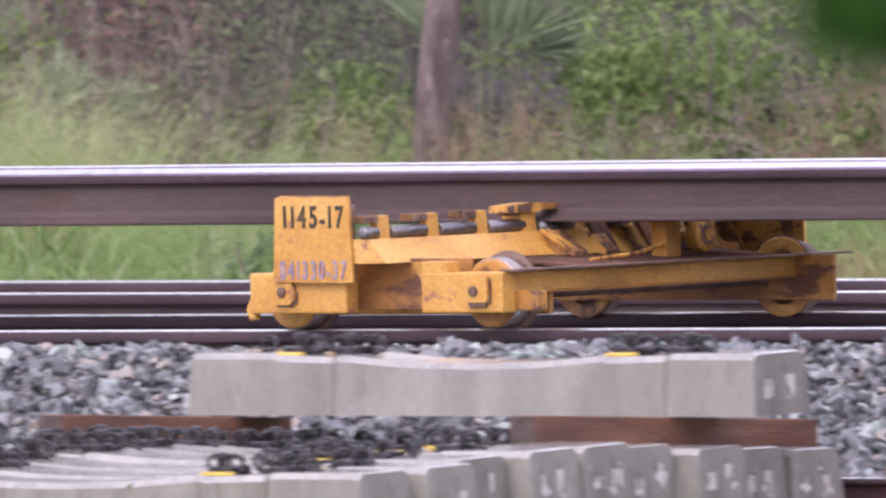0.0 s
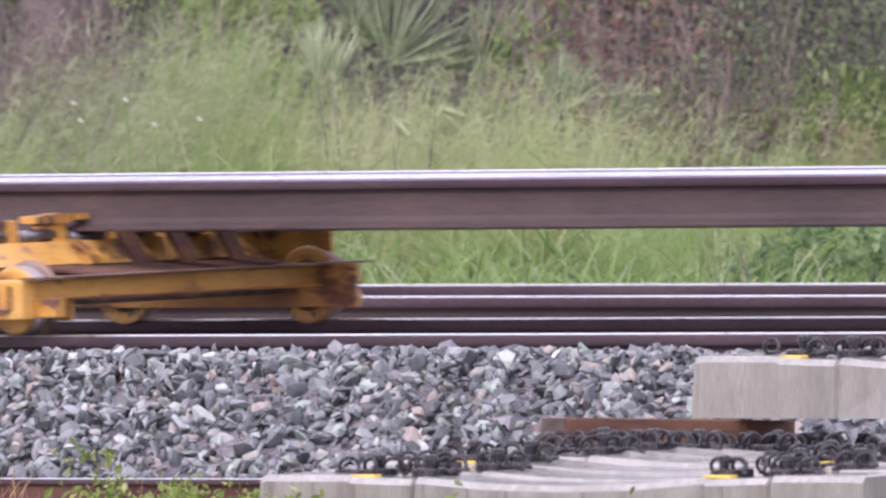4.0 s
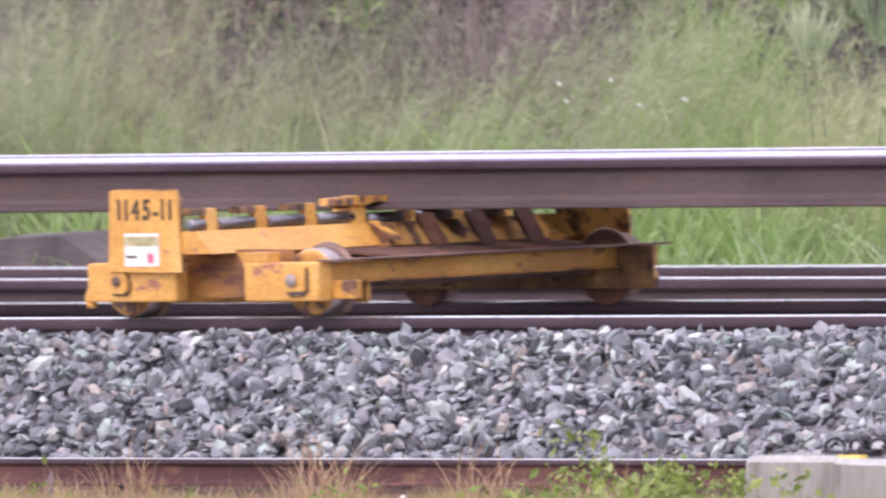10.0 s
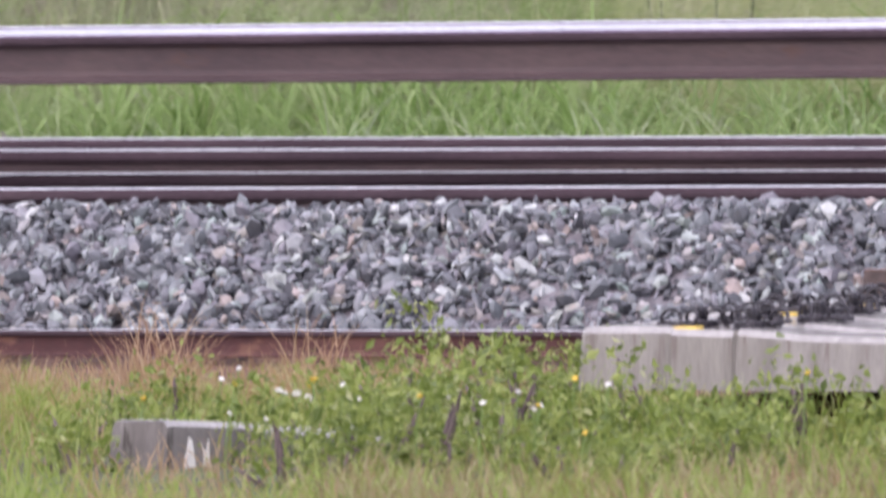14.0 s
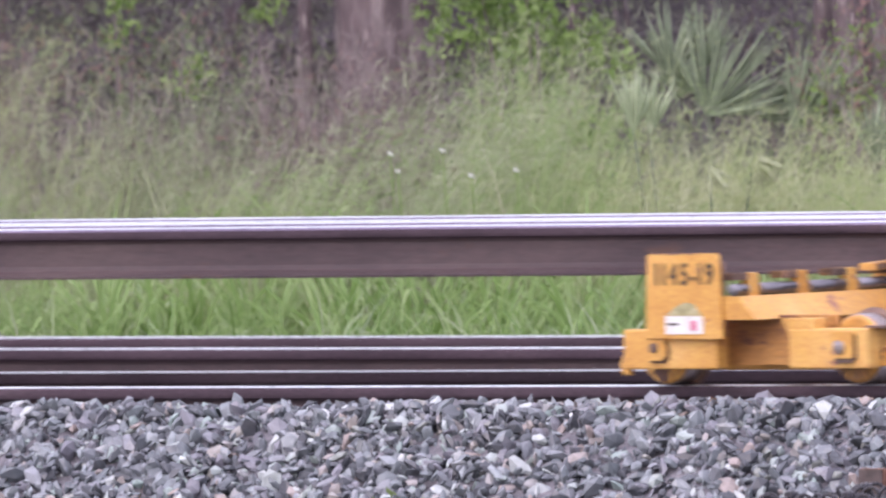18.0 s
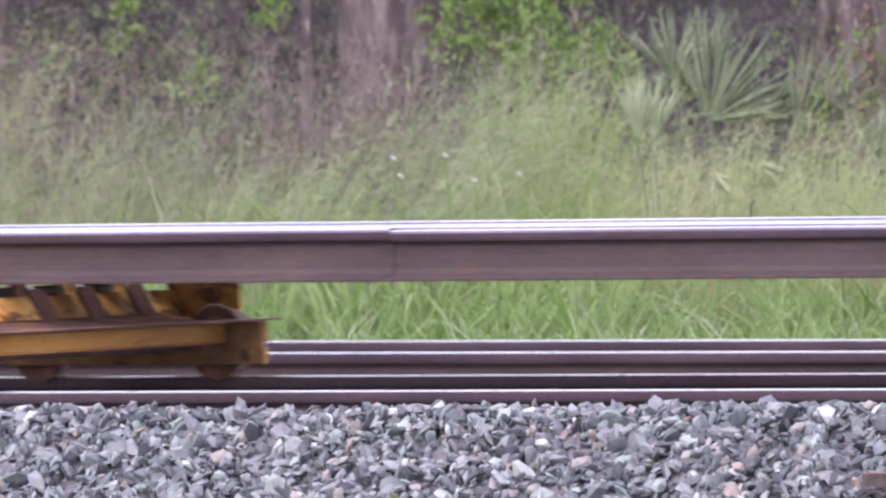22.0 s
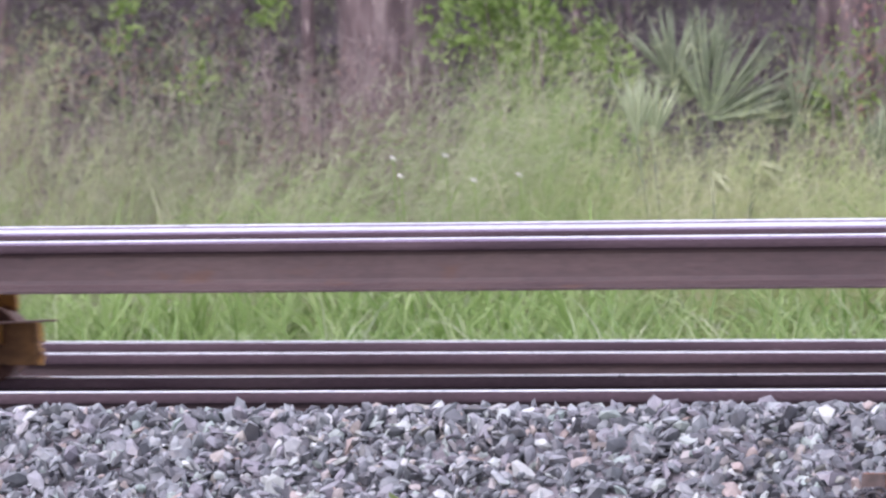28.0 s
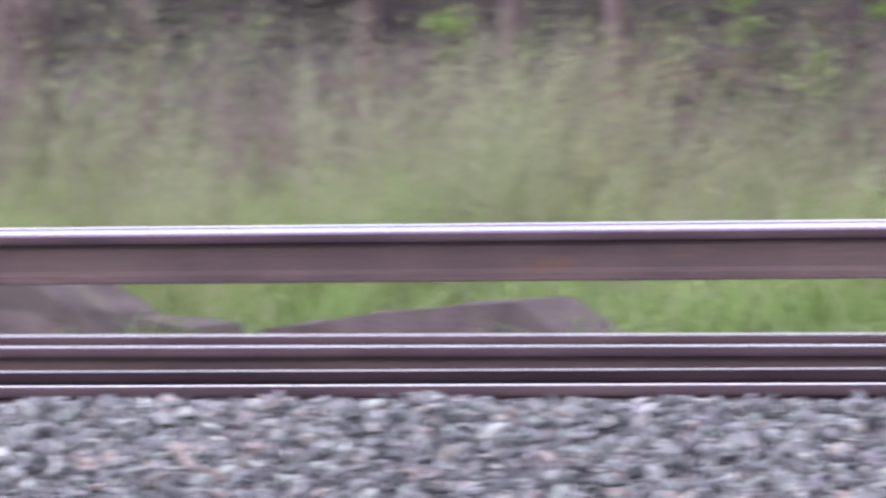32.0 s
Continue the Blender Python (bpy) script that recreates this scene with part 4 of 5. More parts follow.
for x in (4.85, 6.45):
    t = thing("timber", "dark timber bearer under the stacked concrete ties", "timber", "timbers in the stack", pose(x, 0, -0.70))
    part("beam", box(-0.06, 0.06, -4.2, -1.75, 0, 0.175, 0.006), TIMBER, t)
stub = tie(pose(4.08, -6.0, -0.715, 0, 4, 90), "weathered concrete tie half sunk in weeds", marks=False, clips=False, seed=50)
old = TIE_ME.copy()
old.materials[0] = old.materials[1] = OLD_CONCRETE
stub.children[0].data = old
for shape in ([(0.055, 0.02), (0.098, 0.15), (0.112, 0.14), (0.128, 0.02)], [(0.155, 0.02), (0.162, 0.10), (0.150, 0.135), (0.172, 0.10), (0.188, 0.145), (0.194, 0.02)]):
    part("paint_mark", moved(prism(shape, 0.0, 0.002, "y"), pose(0, -0.1345, 0, -5.1)), PLACARD, stub, "worn white paint stroke")

# ---- slabs of old asphalt behind the far track ----
def slab(s, y, w, d, h, tilt, turn, seed, worn=0.025):
    bm = box(-w / 2, w / 2, -d / 2, d / 2, 0, h, 0.0)
    bmesh.ops.subdivide_edges(bm, edges=bm.edges[:], cuts=5, use_grid_fill=True)
    for v in bm.verts:
        v.co.z *= 1 - 0.35 * max(0.0, v.co.x / w - 0.38) / 0.12  # the broken end slopes off
        if worn > 0.03:  # a heap: rounded off towards its ends
            v.co.z *= 1 - 0.55 * abs(2 * v.co.x / w) ** 2.2
        v.co += worn * noise.noise_vector(v.co * 3 + Vector((seed, 0, 0))) + 0.01 * noise.noise_vector(v.co * 12)
    ob = tagged(new("asphalt_slab", bpy.data.meshes.new("asphalt_slab")), "broken dark slab lying in the grass behind the tracks", "rubble", "broken slabs")
    bm.to_mesh(ob.data)
    bm.free()
    ob.data.materials.append(SLAB)
    ob.matrix_basis = pose(abreast(s, y), y, ground_height(y) - 0.06, 0, tilt, turn)


slab(-2.90, 7.0, 1.62, 0.35, 0.470, -4.2, 0, 1)
slab(-4.28, 7.35, 0.70, 0.3, 0.43, 5.0, 0, 2)
slab(-5.05, 7.05, 1.5, 0.6, 0.62, 1, 10, 3, 0.07)
slab(-3.65, 6.9, 1.5, 0.4, 0.375, -1, 0, 5)


# ---- plants ----
def blades(name, mat, label, spots, heights, width, bend, droop, seed, category="grass", kind="stuff", parent=None, segs=4):
    """Grass blades: tapered strips that rise and arch over, in one mesh."""
    g = np.random.default_rng(seed)
    n = len(spots)
    ang, lean = g.uniform(0, 2 * np.pi, n), np.abs(g.normal(0, bend, n))
    arc = g.uniform(0.2, 1.0, n) * droop
    dx = np.stack([np.cos(ang), np.sin(ang)], 1)
    # the blade's broad side turns any way
    turn = g.uniform(0, np.pi, n)
    sx = np.stack([np.cos(turn), np.sin(turn), np.zeros(n)], 1)
    pos, th = spots.copy(), lean.copy()
    verts = np.zeros((n, segs * 2 + 1, 3))
    step = heights / segs
    for k in range(segs):
        w = width * (1 - 0.8 * (k / segs) ** 1.5) * g.uniform(0.7, 1.3, n)
        verts[:, 2 * k] = pos - sx * w[:, None] / 2
        verts[:, 2 * k + 1] = pos + sx * w[:, None] / 2
        pos = pos + np.stack([dx[:, 0] * np.sin(th), dx[:, 1] * np.sin(th), np.cos(th)], 1) * step[:, None]
        th = th + arc / segs * (1 + k)
    verts[:, -1] = pos
    m = segs * 2 + 1
    f = []
    for k in range(segs - 1):
        f += [(2 * k, 2 * k + 1, 2 * k + 3, 2 * k + 2)]
    quads = (np.array(f)[None] + (np.arange(n) * m)[:, None, None]).reshape(-1, 4)
    tips = (np.array([[2 * segs - 2, 2 * segs - 1, 2 * segs]])[None] + (np.arange(n) * m)[:, None, None]).reshape(-1, 3)
    me = mesh_of(name, verts.reshape(-1, 3), quads.tolist() + tips.tolist(), mat)
    ob = new(name, me)
    ob.parent = parent
    return tagged(ob, label, category, kind=kind) if parent is None else tagged(ob, label)


def leaf_cloud(name, mat, centres, radii, count, size, seed, parent=None, label="", squash=0.8, slim=0.55):
    """Single leaves, each a folded diamond, thick towards the outside of some clumps."""
    g = np.random.default_rng(seed)
    centres, radii = np.array(centres, float), np.array(radii, float)
    pick = g.choice(len(centres), count, p=radii ** 2 / (radii ** 2).sum())
    d = g.normal(size=(count, 3))
    d /= np.linalg.norm(d, axis=1, keepdims=True)
    rad = radii[pick] * g.uniform(0.25, 1.0, count) ** 0.5 * (1 + 0.3 * np.sin(d[:, 0] * 5 + d[:, 2] * 7 + pick))
    p = centres[pick] + d * rad[:, None] * [1, 1, squash]
    a = g.normal(size=(count, 3)) + [0, 0, -0.3]
    a /= np.linalg.norm(a, axis=1, keepdims=True)
    b = np.cross(a, g.normal(size=(count, 3)))
    b /= np.linalg.norm(b, axis=1, keepdims=True)
    up = np.cross(a, b)
    s = size * np.exp(g.normal(0, 0.3, count))[:, None]
    v = np.stack([p - a * s * 0.5, p + b * s * slim * 0.5 + up * s * 0.08, p + a * s * 0.5, p - b * s * slim * 0.5 + up * s * 0.08], 1)
    f = np.array([[0, 1, 2], [0, 2, 3]])[None] + (np.arange(count) * 4)[:, None, None]
    ob = new(name, mesh_of(name, v.reshape(-1, 3), f.reshape(-1, 3), mat))
    ob.parent = parent
    return tagged(ob, label)


def spread(s0, s1, y0, y1, n, seed, lump=0.0, per=14):
    """Places on the ground between two lines of sight and two depths, in tufts."""
    g = np.random.default_rng(seed)
    s, y = g.uniform(s0, s1, n), g.uniform(y0, y1, n)
    if lump:
        k = g.integers(0, max(2, n // per), n)
        cs, cy = g.uniform(s0, s1, k.max() + 1), g.uniform(y0, y1, k.max() + 1)
        s, y = cs[k] + g.normal(0, lump, n), cy[k] + g.normal(0, lump, n)
    x = EYE.x + (s - EYE.x) * (y - EYE.y) / -EYE.y
    z = np.array([ground_height(v) for v in y]) - 0.03
    return np.stack([x, y, z], 1)


def heights(n, lo, hi, seed):
    return np.random.default_rng(seed).uniform(lo, hi, n)


def top_line(s):
    """How high the pale grass stands along the view."""
    return np.interp(s, [-6, -2.6, -2.1, -1.75, -1.0, 0.2, 0.9, 1.5, 2.0, 2.6, 3.4, 8], [1.48, 1.48, 1.20, 1.46, 1.50, 1.32, 1.04, 1.0, 0.88, 0.84, 0.84, 0.72])


def sight_of(p):
    return EYE.x + (p[:, 0] - EYE.x) * -EYE.y / (p[:, 1] - EYE.y)


# a green verge, then tall pale grass in seed
p = spread(-6, 8, 6.8, 8.8, 20000, 1, 0.12, 45)
blades("green_grass", GRASS, "bright green arching grass along the far track", p, heights(20000, 0.26, 0.68, 2) * np.interp(sight_of(p), [3.2, 4.2], [1.0, 0.62]) * np.array([0.85 + 0.7 * noise.noise((q[0] * 2.4, q[1] * 2.4, 3)) for q in p]), 0.014, 0.34, 1.4, 3, segs=6)
p = spread(-6, 8, 8.8, 11.2, 9000, 4, 0.11, 60)
blades("tall_grass", SEED_GRASS, "tall pale green grass behind the tracks", p, heights(9000, 0.40, 0.80, 5) * top_line(sight_of(p)) * np.array([0.9 + 0.6 * noise.noise((q[0] * 2.0, q[1] * 2.0, 7)) for q in p]), 0.009, 0.25, 0.8, 6)


def plumes(label, mat, centre, top, lean, each, seed, threads=30, fan_out=0.13):
    """Bunches of grass in seed: stems fan out of a tuft, lean together and end in loose feathery plumes that follow the stem, all in one mesh."""
    g = np.random.default_rng(seed)
    k = np.repeat(np.arange(len(centre)), each)
    n = len(k)
    fan = g.normal(0, 1, (n, 3)) * [fan_out, fan_out, 0]
    base = centre[k] + fan * 0.3
    h = top[k] * np.minimum(1, g.uniform(0.45, 1.12, n))
    tip = base + fan * top[k][:, None] * 1.1 + lean[k] * h[:, None] + np.stack([np.zeros(n), np.zeros(n), h], 1)
    way = (tip - base) / np.linalg.norm(tip - base, axis=1, keepdims=True)
    t = g.uniform(0.42, 1.0, (n, threads, 1))
    start = base[:, None] + (tip - base)[:, None] * t + lean[k][:, None] * (t - 0.6) ** 2 * 0.25
    out = g.normal(0, 0.62, (n, threads, 3)) + way[:, None] * 0.60 + lean[k][:, None] * 0.7 - np.array([0, 0, 0.12])
    out /= np.linalg.norm(out, axis=2, keepdims=True)
    end = start + out * (0.06 + 0.20 * (1.1 - t)) * g.uniform(0.5, 1.3, (n, threads, 1))
    w = g.normal(0, 1, (n, threads, 3))
    w *= 0.0021 / np.linalg.norm(w, axis=2, keepdims=True)
    V = np.concatenate([np.stack([base - [0.003, 0, 0], base + [0.003, 0, 0], tip], 1).reshape(-1, 3), np.stack([start - w, start + w, end], 2).reshape(-1, 3)])
    tagged(new("seed_grass", mesh_of("seed_grass", V, np.arange(len(V)).reshape(-1, 3), mat)), label, "grass", kind="stuff")


def seed_heads(tufts, each, s0, s1, y0, y1, mat, seed, label, low=0.6, high=1.08, threads=30, sparse=0.0):
    """Bunches scattered over the verge: they stand thick in some places and leave gaps in others."""
    g = np.random.default_rng(seed)
    centre = spread(s0, s1, y0, y1, tufts, seed)
    full = np.array([noise.noise((q[0] * 2.0, q[1] * 1.4, seed)) for q in centre])
    centre = centre[full > sparse + np.interp(sight_of(centre), [-2.0, -0.5, 3, 4], [0.08, 0.0, -0.02, 0.03])]
    n = len(centre)
    way = np.array([noise.noise((q[0] * 1.1, q[1] * 0.6, 9)) for q in centre])
    lean = np.stack([0.26 + 0.5 * way + g.normal(0, 0.10, n), 0.20 + 0.4 * way + g.normal(0, 0.08, n), np.zeros(n)], 1)
    plumes(label, mat, centre, (low + (high - low) * np.clip(0.5 + 1.6 * np.array([noise.noise((q[0] * 1.7, q[1] * 1.2, seed + 40)) for q in centre]) + g.normal(0, 0.15, n), 0, 1.1)) * top_line(sight_of(centre)), lean, each, seed + 1000, threads)


def stand(label, mat, seed, each, bunches, threads=30, fan_out=0.11):
    """Single bunches: line of sight, depth, height, and how far the top leans to the side."""
    at = np.array([(abreast(q[0], q[1]), q[1], ground_height(q[1]) - 0.03) for q in bunches])
    lean = np.array([(q[3] * math.cos(OBLIQUE), q[3] * math.sin(OBLIQUE), 0) for q in bunches])
    plumes(label, mat, at, np.array([q[2] for q in bunches], float), lean, each, seed, threads, fan_out)


seed_heads(170, 34, -6, 8, 8.6, 11.2, GREEN_SEED, 21, "feathery green bunch grass coming into seed", 0.45, 1.0)
seed_heads(110, 26, 2.4, 8, 8.8, 10.8, GREEN_SEED, 28, "feathery green grass below the vines", 0.45, 0.95)
seed_heads(110, 30, -0.1, 2.9, 8.9, 10.8, TAN_SEED, 33, "golden feathery seed heads in front of the palmettos", 0.5, 1.08)
seed_heads(60, 30, -0.2, 3.2, 9.2, 11.0, GREEN_SEED, 35, "green feathery grass in front of the palmettos", 0.6, 1.1)
seed_heads(30, 26, 3.4, 8, 9.2, 10.8, TAN_SEED, 29, "scattered tan seed heads below the vines", 0.6, 1.0)
seed_heads(36, 34, -6, -0.4, 9.0, 11.2, TAN_SEED, 22, "feathery tan seed heads of tall bunch grass", 0.6, 1.0)
seed_heads(110, 34, -6, 0.4, 8.8, 11.2, GREY_SEED, 23, "feathery grey-green plumes of tall bunch grass", 0.55, 1.05, sparse=0.04)
seed_heads(34, 26, -6, 8, 7.9, 8.8, GREEN_SEED, 27, "low feathery grass at the edge of the verge", 0.25, 0.42)
stand("tall grey-green plumes leaning over the grass", GREY_SEED, 611, 46, [(-1.62, 10.4, 1.30, 0.16), (-1.20, 10.5, 1.18, 0.22), (-1.75, 10.7, 1.35, 0.25), (-0.95, 10.3, 1.12, -0.10), (-2.45, 10.5, 1.30, 0.20), (-2.75, 10.4, 1.22, 0.15), (-3.55, 10.4, 1.35, 0.2), (-4.3, 10.6, 1.3, 0.15), (0.85, 10.6, 1.05, 0.35)])
stand("mauve-brown plumes of dead brush in front of the trunk", MAUVE_SEED, 612, 42, [(-0.42, 10.9, 1.22, 0.10), (-0.30, 10.7, 1.48, 0.10), (-0.15, 10.9, 1.44, 0.16), (-0.04, 10.6, 1.28, 0.20), (-0.56, 10.7, 1.50, 0.14), (-0.74, 10.5, 1.42, 0.10), (-0.88, 10.8, 1.50, 0.04), (-0.22, 10.8, 1.16, 0.22), (-0.08, 11.0, 1.22, 0.20), (-0.58, 10.9, 1.30, 0.02), (-1.98, 10.6, 1.42, 0.05), (-2.15, 10.9, 1.50, 0.10), (-3.0, 10.8, 1.5, 0.12), (-3.25, 10.7, 1.42, 0.05), (-3.95, 10.8, 1.5, 0.1), (-4.7, 10.8, 1.5, 0.08), (-5.2, 10.8, 1.4, 0.0), (1.05, 10.8, 0.9, 0.3), (2.05, 10.9, 0.95, 0.15), (-2.6, 10.9, 1.6, 0.1), (-3.5, 11.0, 1.6, 0.05), (-4.2, 11.0, 1.6, 0.12), (-4.95, 11.0, 1.55, 0.0), (-5.6, 11.0, 1.5, 0.1)])
stand("russet dying grass below the vines", RUSSET_SEED, 614, 40, [(3.68, 10.3, 0.92, 0.1), (3.9, 10.4, 0.98, 0.15), (4.15, 10.3, 0.90, -0.1), (4.4, 10.4, 0.86, 0.1), (5.25, 10.5, 0.98, 0.1), (5.55, 10.6, 1.2, 0.15), (5.85, 10.5, 1.05, -0.1), (6.1, 10.6, 1.3, 0.1), (6.5, 10.6, 1.35, 0.0), (6.9, 10.5, 1.2, 0.1), (7.3, 10.6, 1.25, 0.1), (3.2, 10.4, 0.86, 0.1)])
stand("yellow-green bunches of soft grass", TAN_SEED, 613, 50, [(0.12, 9.9, 0.98, 0.38), (0.55, 10.0, 1.02, 0.40), (0.75, 9.8, 0.92, 0.1), (1.3, 9.7, 0.78, -0.15), (1.75, 9.6, 0.74, 0.25), (2.3, 9.6, 0.72, 0.2), (1.0, 9.6, 0.82, 0.3), (2.0, 10.6, 0.86, 0.3), (2.2, 10.7, 0.9, 0.35)])
stand("deep green bunches of soft grass", GREEN_SEED, 615, 50, [(2.6, 9.5, 0.66, 0.3), (2.85, 9.5, 0.70, 0.3), (3.1, 9.6, 0.76, -0.2), (3.35, 9.6, 0.7, 0.2)])
p = spread(-6, 8, 8.6, 10.2, 1500, 24, 0.09, 16)
blades("long_blades", GRASS, "long bright green blades arching out of the pale grass", p, heights(1500, 0.45, 1.0, 25) * np.array([0.95 + 0.5 * noise.noise((q[0] * 1.5, q[1], 5)) for q in p]), 0.011, 0.35, 1.2, 26, segs=7)


p = spread(-6, 2.4, 8.5, 9.4, 800, 34, 0.07, 10)
blades("tall_blades", GRASS, "broad green blades standing in front of the pale grass", p, heights(800, 0.7, 1.08, 36), 0.017, 0.28, 1.3, 37, segs=7)


for k, (s0, s1) in enumerate([(-1.32, -1.02), (-0.92, -0.78), (-0.52, -0.36), (0.25, 0.4), (-2.6, -2.3), (-3.6, -3.3), (-1.62, -1.50), (-0.16, -0.04), (0.62, 0.72)]):
    p = spread(s0, s1, 8.3, 8.7, 40, 640 + k)
    blades("grass_tuft", TUFT_GRASS, "tuft of broad bright green grass", p, heights(40, 0.85, 1.22, 650 + k), 0.023, 0.22, 1.5, 660 + k, segs=7)


def trunk_tree(s, y, radius, lean, label, seed, height=7.0, mat=None):
    """A tapered trunk with limbs and a crown of many leaves high above."""
    r = random.Random(seed)
    t = thing("tree", label, "tree", "", pose(abreast(s, y), y, ground_height(y) - 0.1))
    pts, rad, q = [], [], Vector((0, 0, 0))
    for k in range(9):
        pts.append(q.copy())
        rad.append(radius * (1.35 if k == 0 else 1) * (1 - 0.06 * k))
        q += Vector((lean[0] * height / 8 + r.uniform(-0.03, 0.03), lean[1] * height / 8, height / 8))
    bm = rod(pts, rad, 14)
    bmesh.ops.subdivide_edges(bm, edges=bm.edges[:], cuts=2, use_grid_fill=True)
    for v in bm.verts:
        v.co += noise.noise_vector(v.co * Vector((9, 9, 2.5))) * radius * 0.16
    smooth_shaded(part("trunk", bm, mat or BARK, t))
    tip, blobs, sizes = pts[-1], [], []
    for k in range(7):
        a = k * 0.9 + r.random()
        e = tip + Vector((math.cos(a) * r.uniform(1, 2.2), math.sin(a) * r.uniform(1, 2.2), r.uniform(-0.5, 2.0)))
        smooth_shaded(part("limb", rod([pts[6], (pts[7] + e) / 2, e], [radius * 0.4, radius * 0.25, radius * 0.08], 7), mat or BARK, t))
        blobs.append(e), sizes.append(r.uniform(0.7, 1.2))
    leaf_cloud("crown", LEAF, blobs, sizes, 1300, 0.13, seed, t)
    return t


def bush(s, y, w, h, mat, leaves, size, label, seed, stems=6, lift=0.0, wood=None, slim=0.5):
    """A shrub: thin forked stems and loose clumps of leaves."""
    r = random.Random(seed)
    t = thing("bush", label, "bush", "", pose(abreast(s, y), y, ground_height(y) - 0.05))
    blobs, sizes = [], []
    for k in range(stems * 3):
        e = Vector((r.uniform(-w, w), r.uniform(-0.35, 0.35) * w, lift + h * r.uniform(0.12, 1.0)))
        blobs.append(e), sizes.append(r.uniform(0.10, 0.24) * max(h, 0.6 if w > 0.15 else 0.35))
        if k % 3 == 0:
            smooth_shaded(part("stem", rod([(e.x * 0.2, e.y * 0.2, 0), (e.x * 0.6, e.y * 0.5, e.z * 0.55), e], [0.016, 0.011, 0.004], 6), wood or BARK, t))
    leaf_cloud("leaves", mat, blobs, sizes, leaves, size, seed, t, slim=slim)
    return t


def dead_brush(s, y, w, h, n, label, seed):
    """Grey leafless brush: many thin forked twigs."""
    r = random.Random(seed)
    t = thing("dead_brush", label, "dead bush", "", pose(abreast(s, y), y, ground_height(y) - 0.05))
    bm = bmesh.new()
    for k in range(n):
        x, d, z = r.uniform(-w, w), r.uniform(-0.4, 0.4), h * r.uniform(0.5, 1.1)
        a, b = Vector((x * 0.7, d, 0)), Vector((x + r.uniform(-0.35, 0.35), d + r.uniform(-0.2, 0.2), z))
        m1 = a.lerp(b, 0.5) + Vector((r.uniform(-0.06, 0.06), 0, 0))
        rod([a, m1, b], [0.006, 0.004, 0.0015], 4, bm)
        for j in range(9):
            q = a.lerp(b, r.uniform(0.3, 0.98))
            rod([q, q + Vector((r.uniform(-0.22, 0.22), r.uniform(-0.2, 0.2), r.uniform(-0.04, 0.22)))], [0.003, 0.001], 3, bm)
    tagged(part("brushwood", bm, DEAD_WOOD, t), kind="stuff")
    leaf_cloud("dry_foliage", DEAD_LEAF, [(r.uniform(-w, w), 0, h * r.uniform(0.3, 1)) for _ in range(8)], [0.28] * 8, 900, 0.03, seed, t, slim=0.22)
    return t


BLADE_SHAPE = [(-0.006, 0, 0), (0.006, 0, 0), (0.013, 0.004, 0.5), (0.0, -0.004, 0.5), (-0.013, 0.004, 0.5), (0, 0.01, 1.0)]
BLADE_ME, PALE_BLADE, DEAD_BLADE = [mesh_of("blade", BLADE_SHAPE, [(0, 1, 2, 3), (0, 3, 4), (3, 2, 5), (4, 3, 5)], m) for m in (PALM_PIECE, PALE_FROND, DEAD_FROND)]


def palmetto(s, y, fans, label, seed, piece=None):
    """A saw palmetto: stalks that end in fans of narrow pointed blades. Fans: offset, height, lean to the side, half spread, length."""
    r = random.Random(seed)
    t = thing("palmetto", label, "palmetto", "", pose(abreast(s, y), y, ground_height(y) - 0.05))
    flat = Vector((math.cos(OBLIQUE), math.sin(OBLIQUE), 0))
    for off, z, lean, half, ln0 in fans:
        lean, half = radians(lean), radians(half)
        tip = flat * off * 1.18 + Vector((0, 0, z - ground_height(y) + 0.05)) + Vector((0, r.uniform(-0.25, 0.25), 0))
        d, side = Vector((0, 0, 1)) * math.cos(lean) + flat * math.sin(lean), flat * math.cos(lean) - Vector((0, 0, 1)) * math.sin(lean)
        fan = smooth_shaded(part("fan", rod([(0, 0, 0), tip * 0.55, tip], [0.007, 0.006, 0.004], 6), PALM_STALK, t))
        n = int((16 + math.degrees(half) / 1.4) * min(1.0, ln0 / 0.36))
        for j in range(n):
            b = (j / (n - 1) - 0.5) * 2 * half + r.uniform(-0.11, 0.11)
            o = (d * math.cos(b) + side * math.sin(b) + Vector((0, r.uniform(-0.35, 0.2), r.uniform(-0.2, 0.02)))).normalized()
            ln = ln0 * (1 - 0.1 * abs(b)) * r.uniform(0.62, 1.12)
            wv = o.cross(d.cross(side)).normalized()
            q = Matrix((wv, o.cross(wv) * -1, o)).transposed().to_4x4()
            blade = part("blade", piece or BLADE_ME, None, fan)
            blade.matrix_basis = Matrix.Translation(tip) @ q @ Matrix.Diagonal((0.58, 1, ln, 1))
    return t


trunk_tree(3.60, 11.0, 0.079, (0.12, 0), "pine tree with a dark grey-brown trunk behind tall grass", 1)
trunk_tree(-0.25, 12.2, 0.25, (0.01, 0), "dark weathered tree trunk in the undergrowth", 2)
trunk_tree(-2.55, 12.5, 0.07, (0.02, 0), "thin reddish tree trunk behind the grass", 3)
trunk_tree(-0.62, 11.9, 0.034, (0.01, 0), "thin grey stem beside a thick trunk", 6, 5.0)
trunk_tree(-2.02, 12.0, 0.055, (0.0, 0), "pale slim trunk at the edge of the woods", 7, 5.0)
trunk_tree(2.1, 14.5, 0.14, (0.01, 0), "dark tree trunk deep in shade", 4)
trunk_tree(-5.0, 13.0, 0.16, (0.02, 0), "dark tree trunk in the thicket", 5)
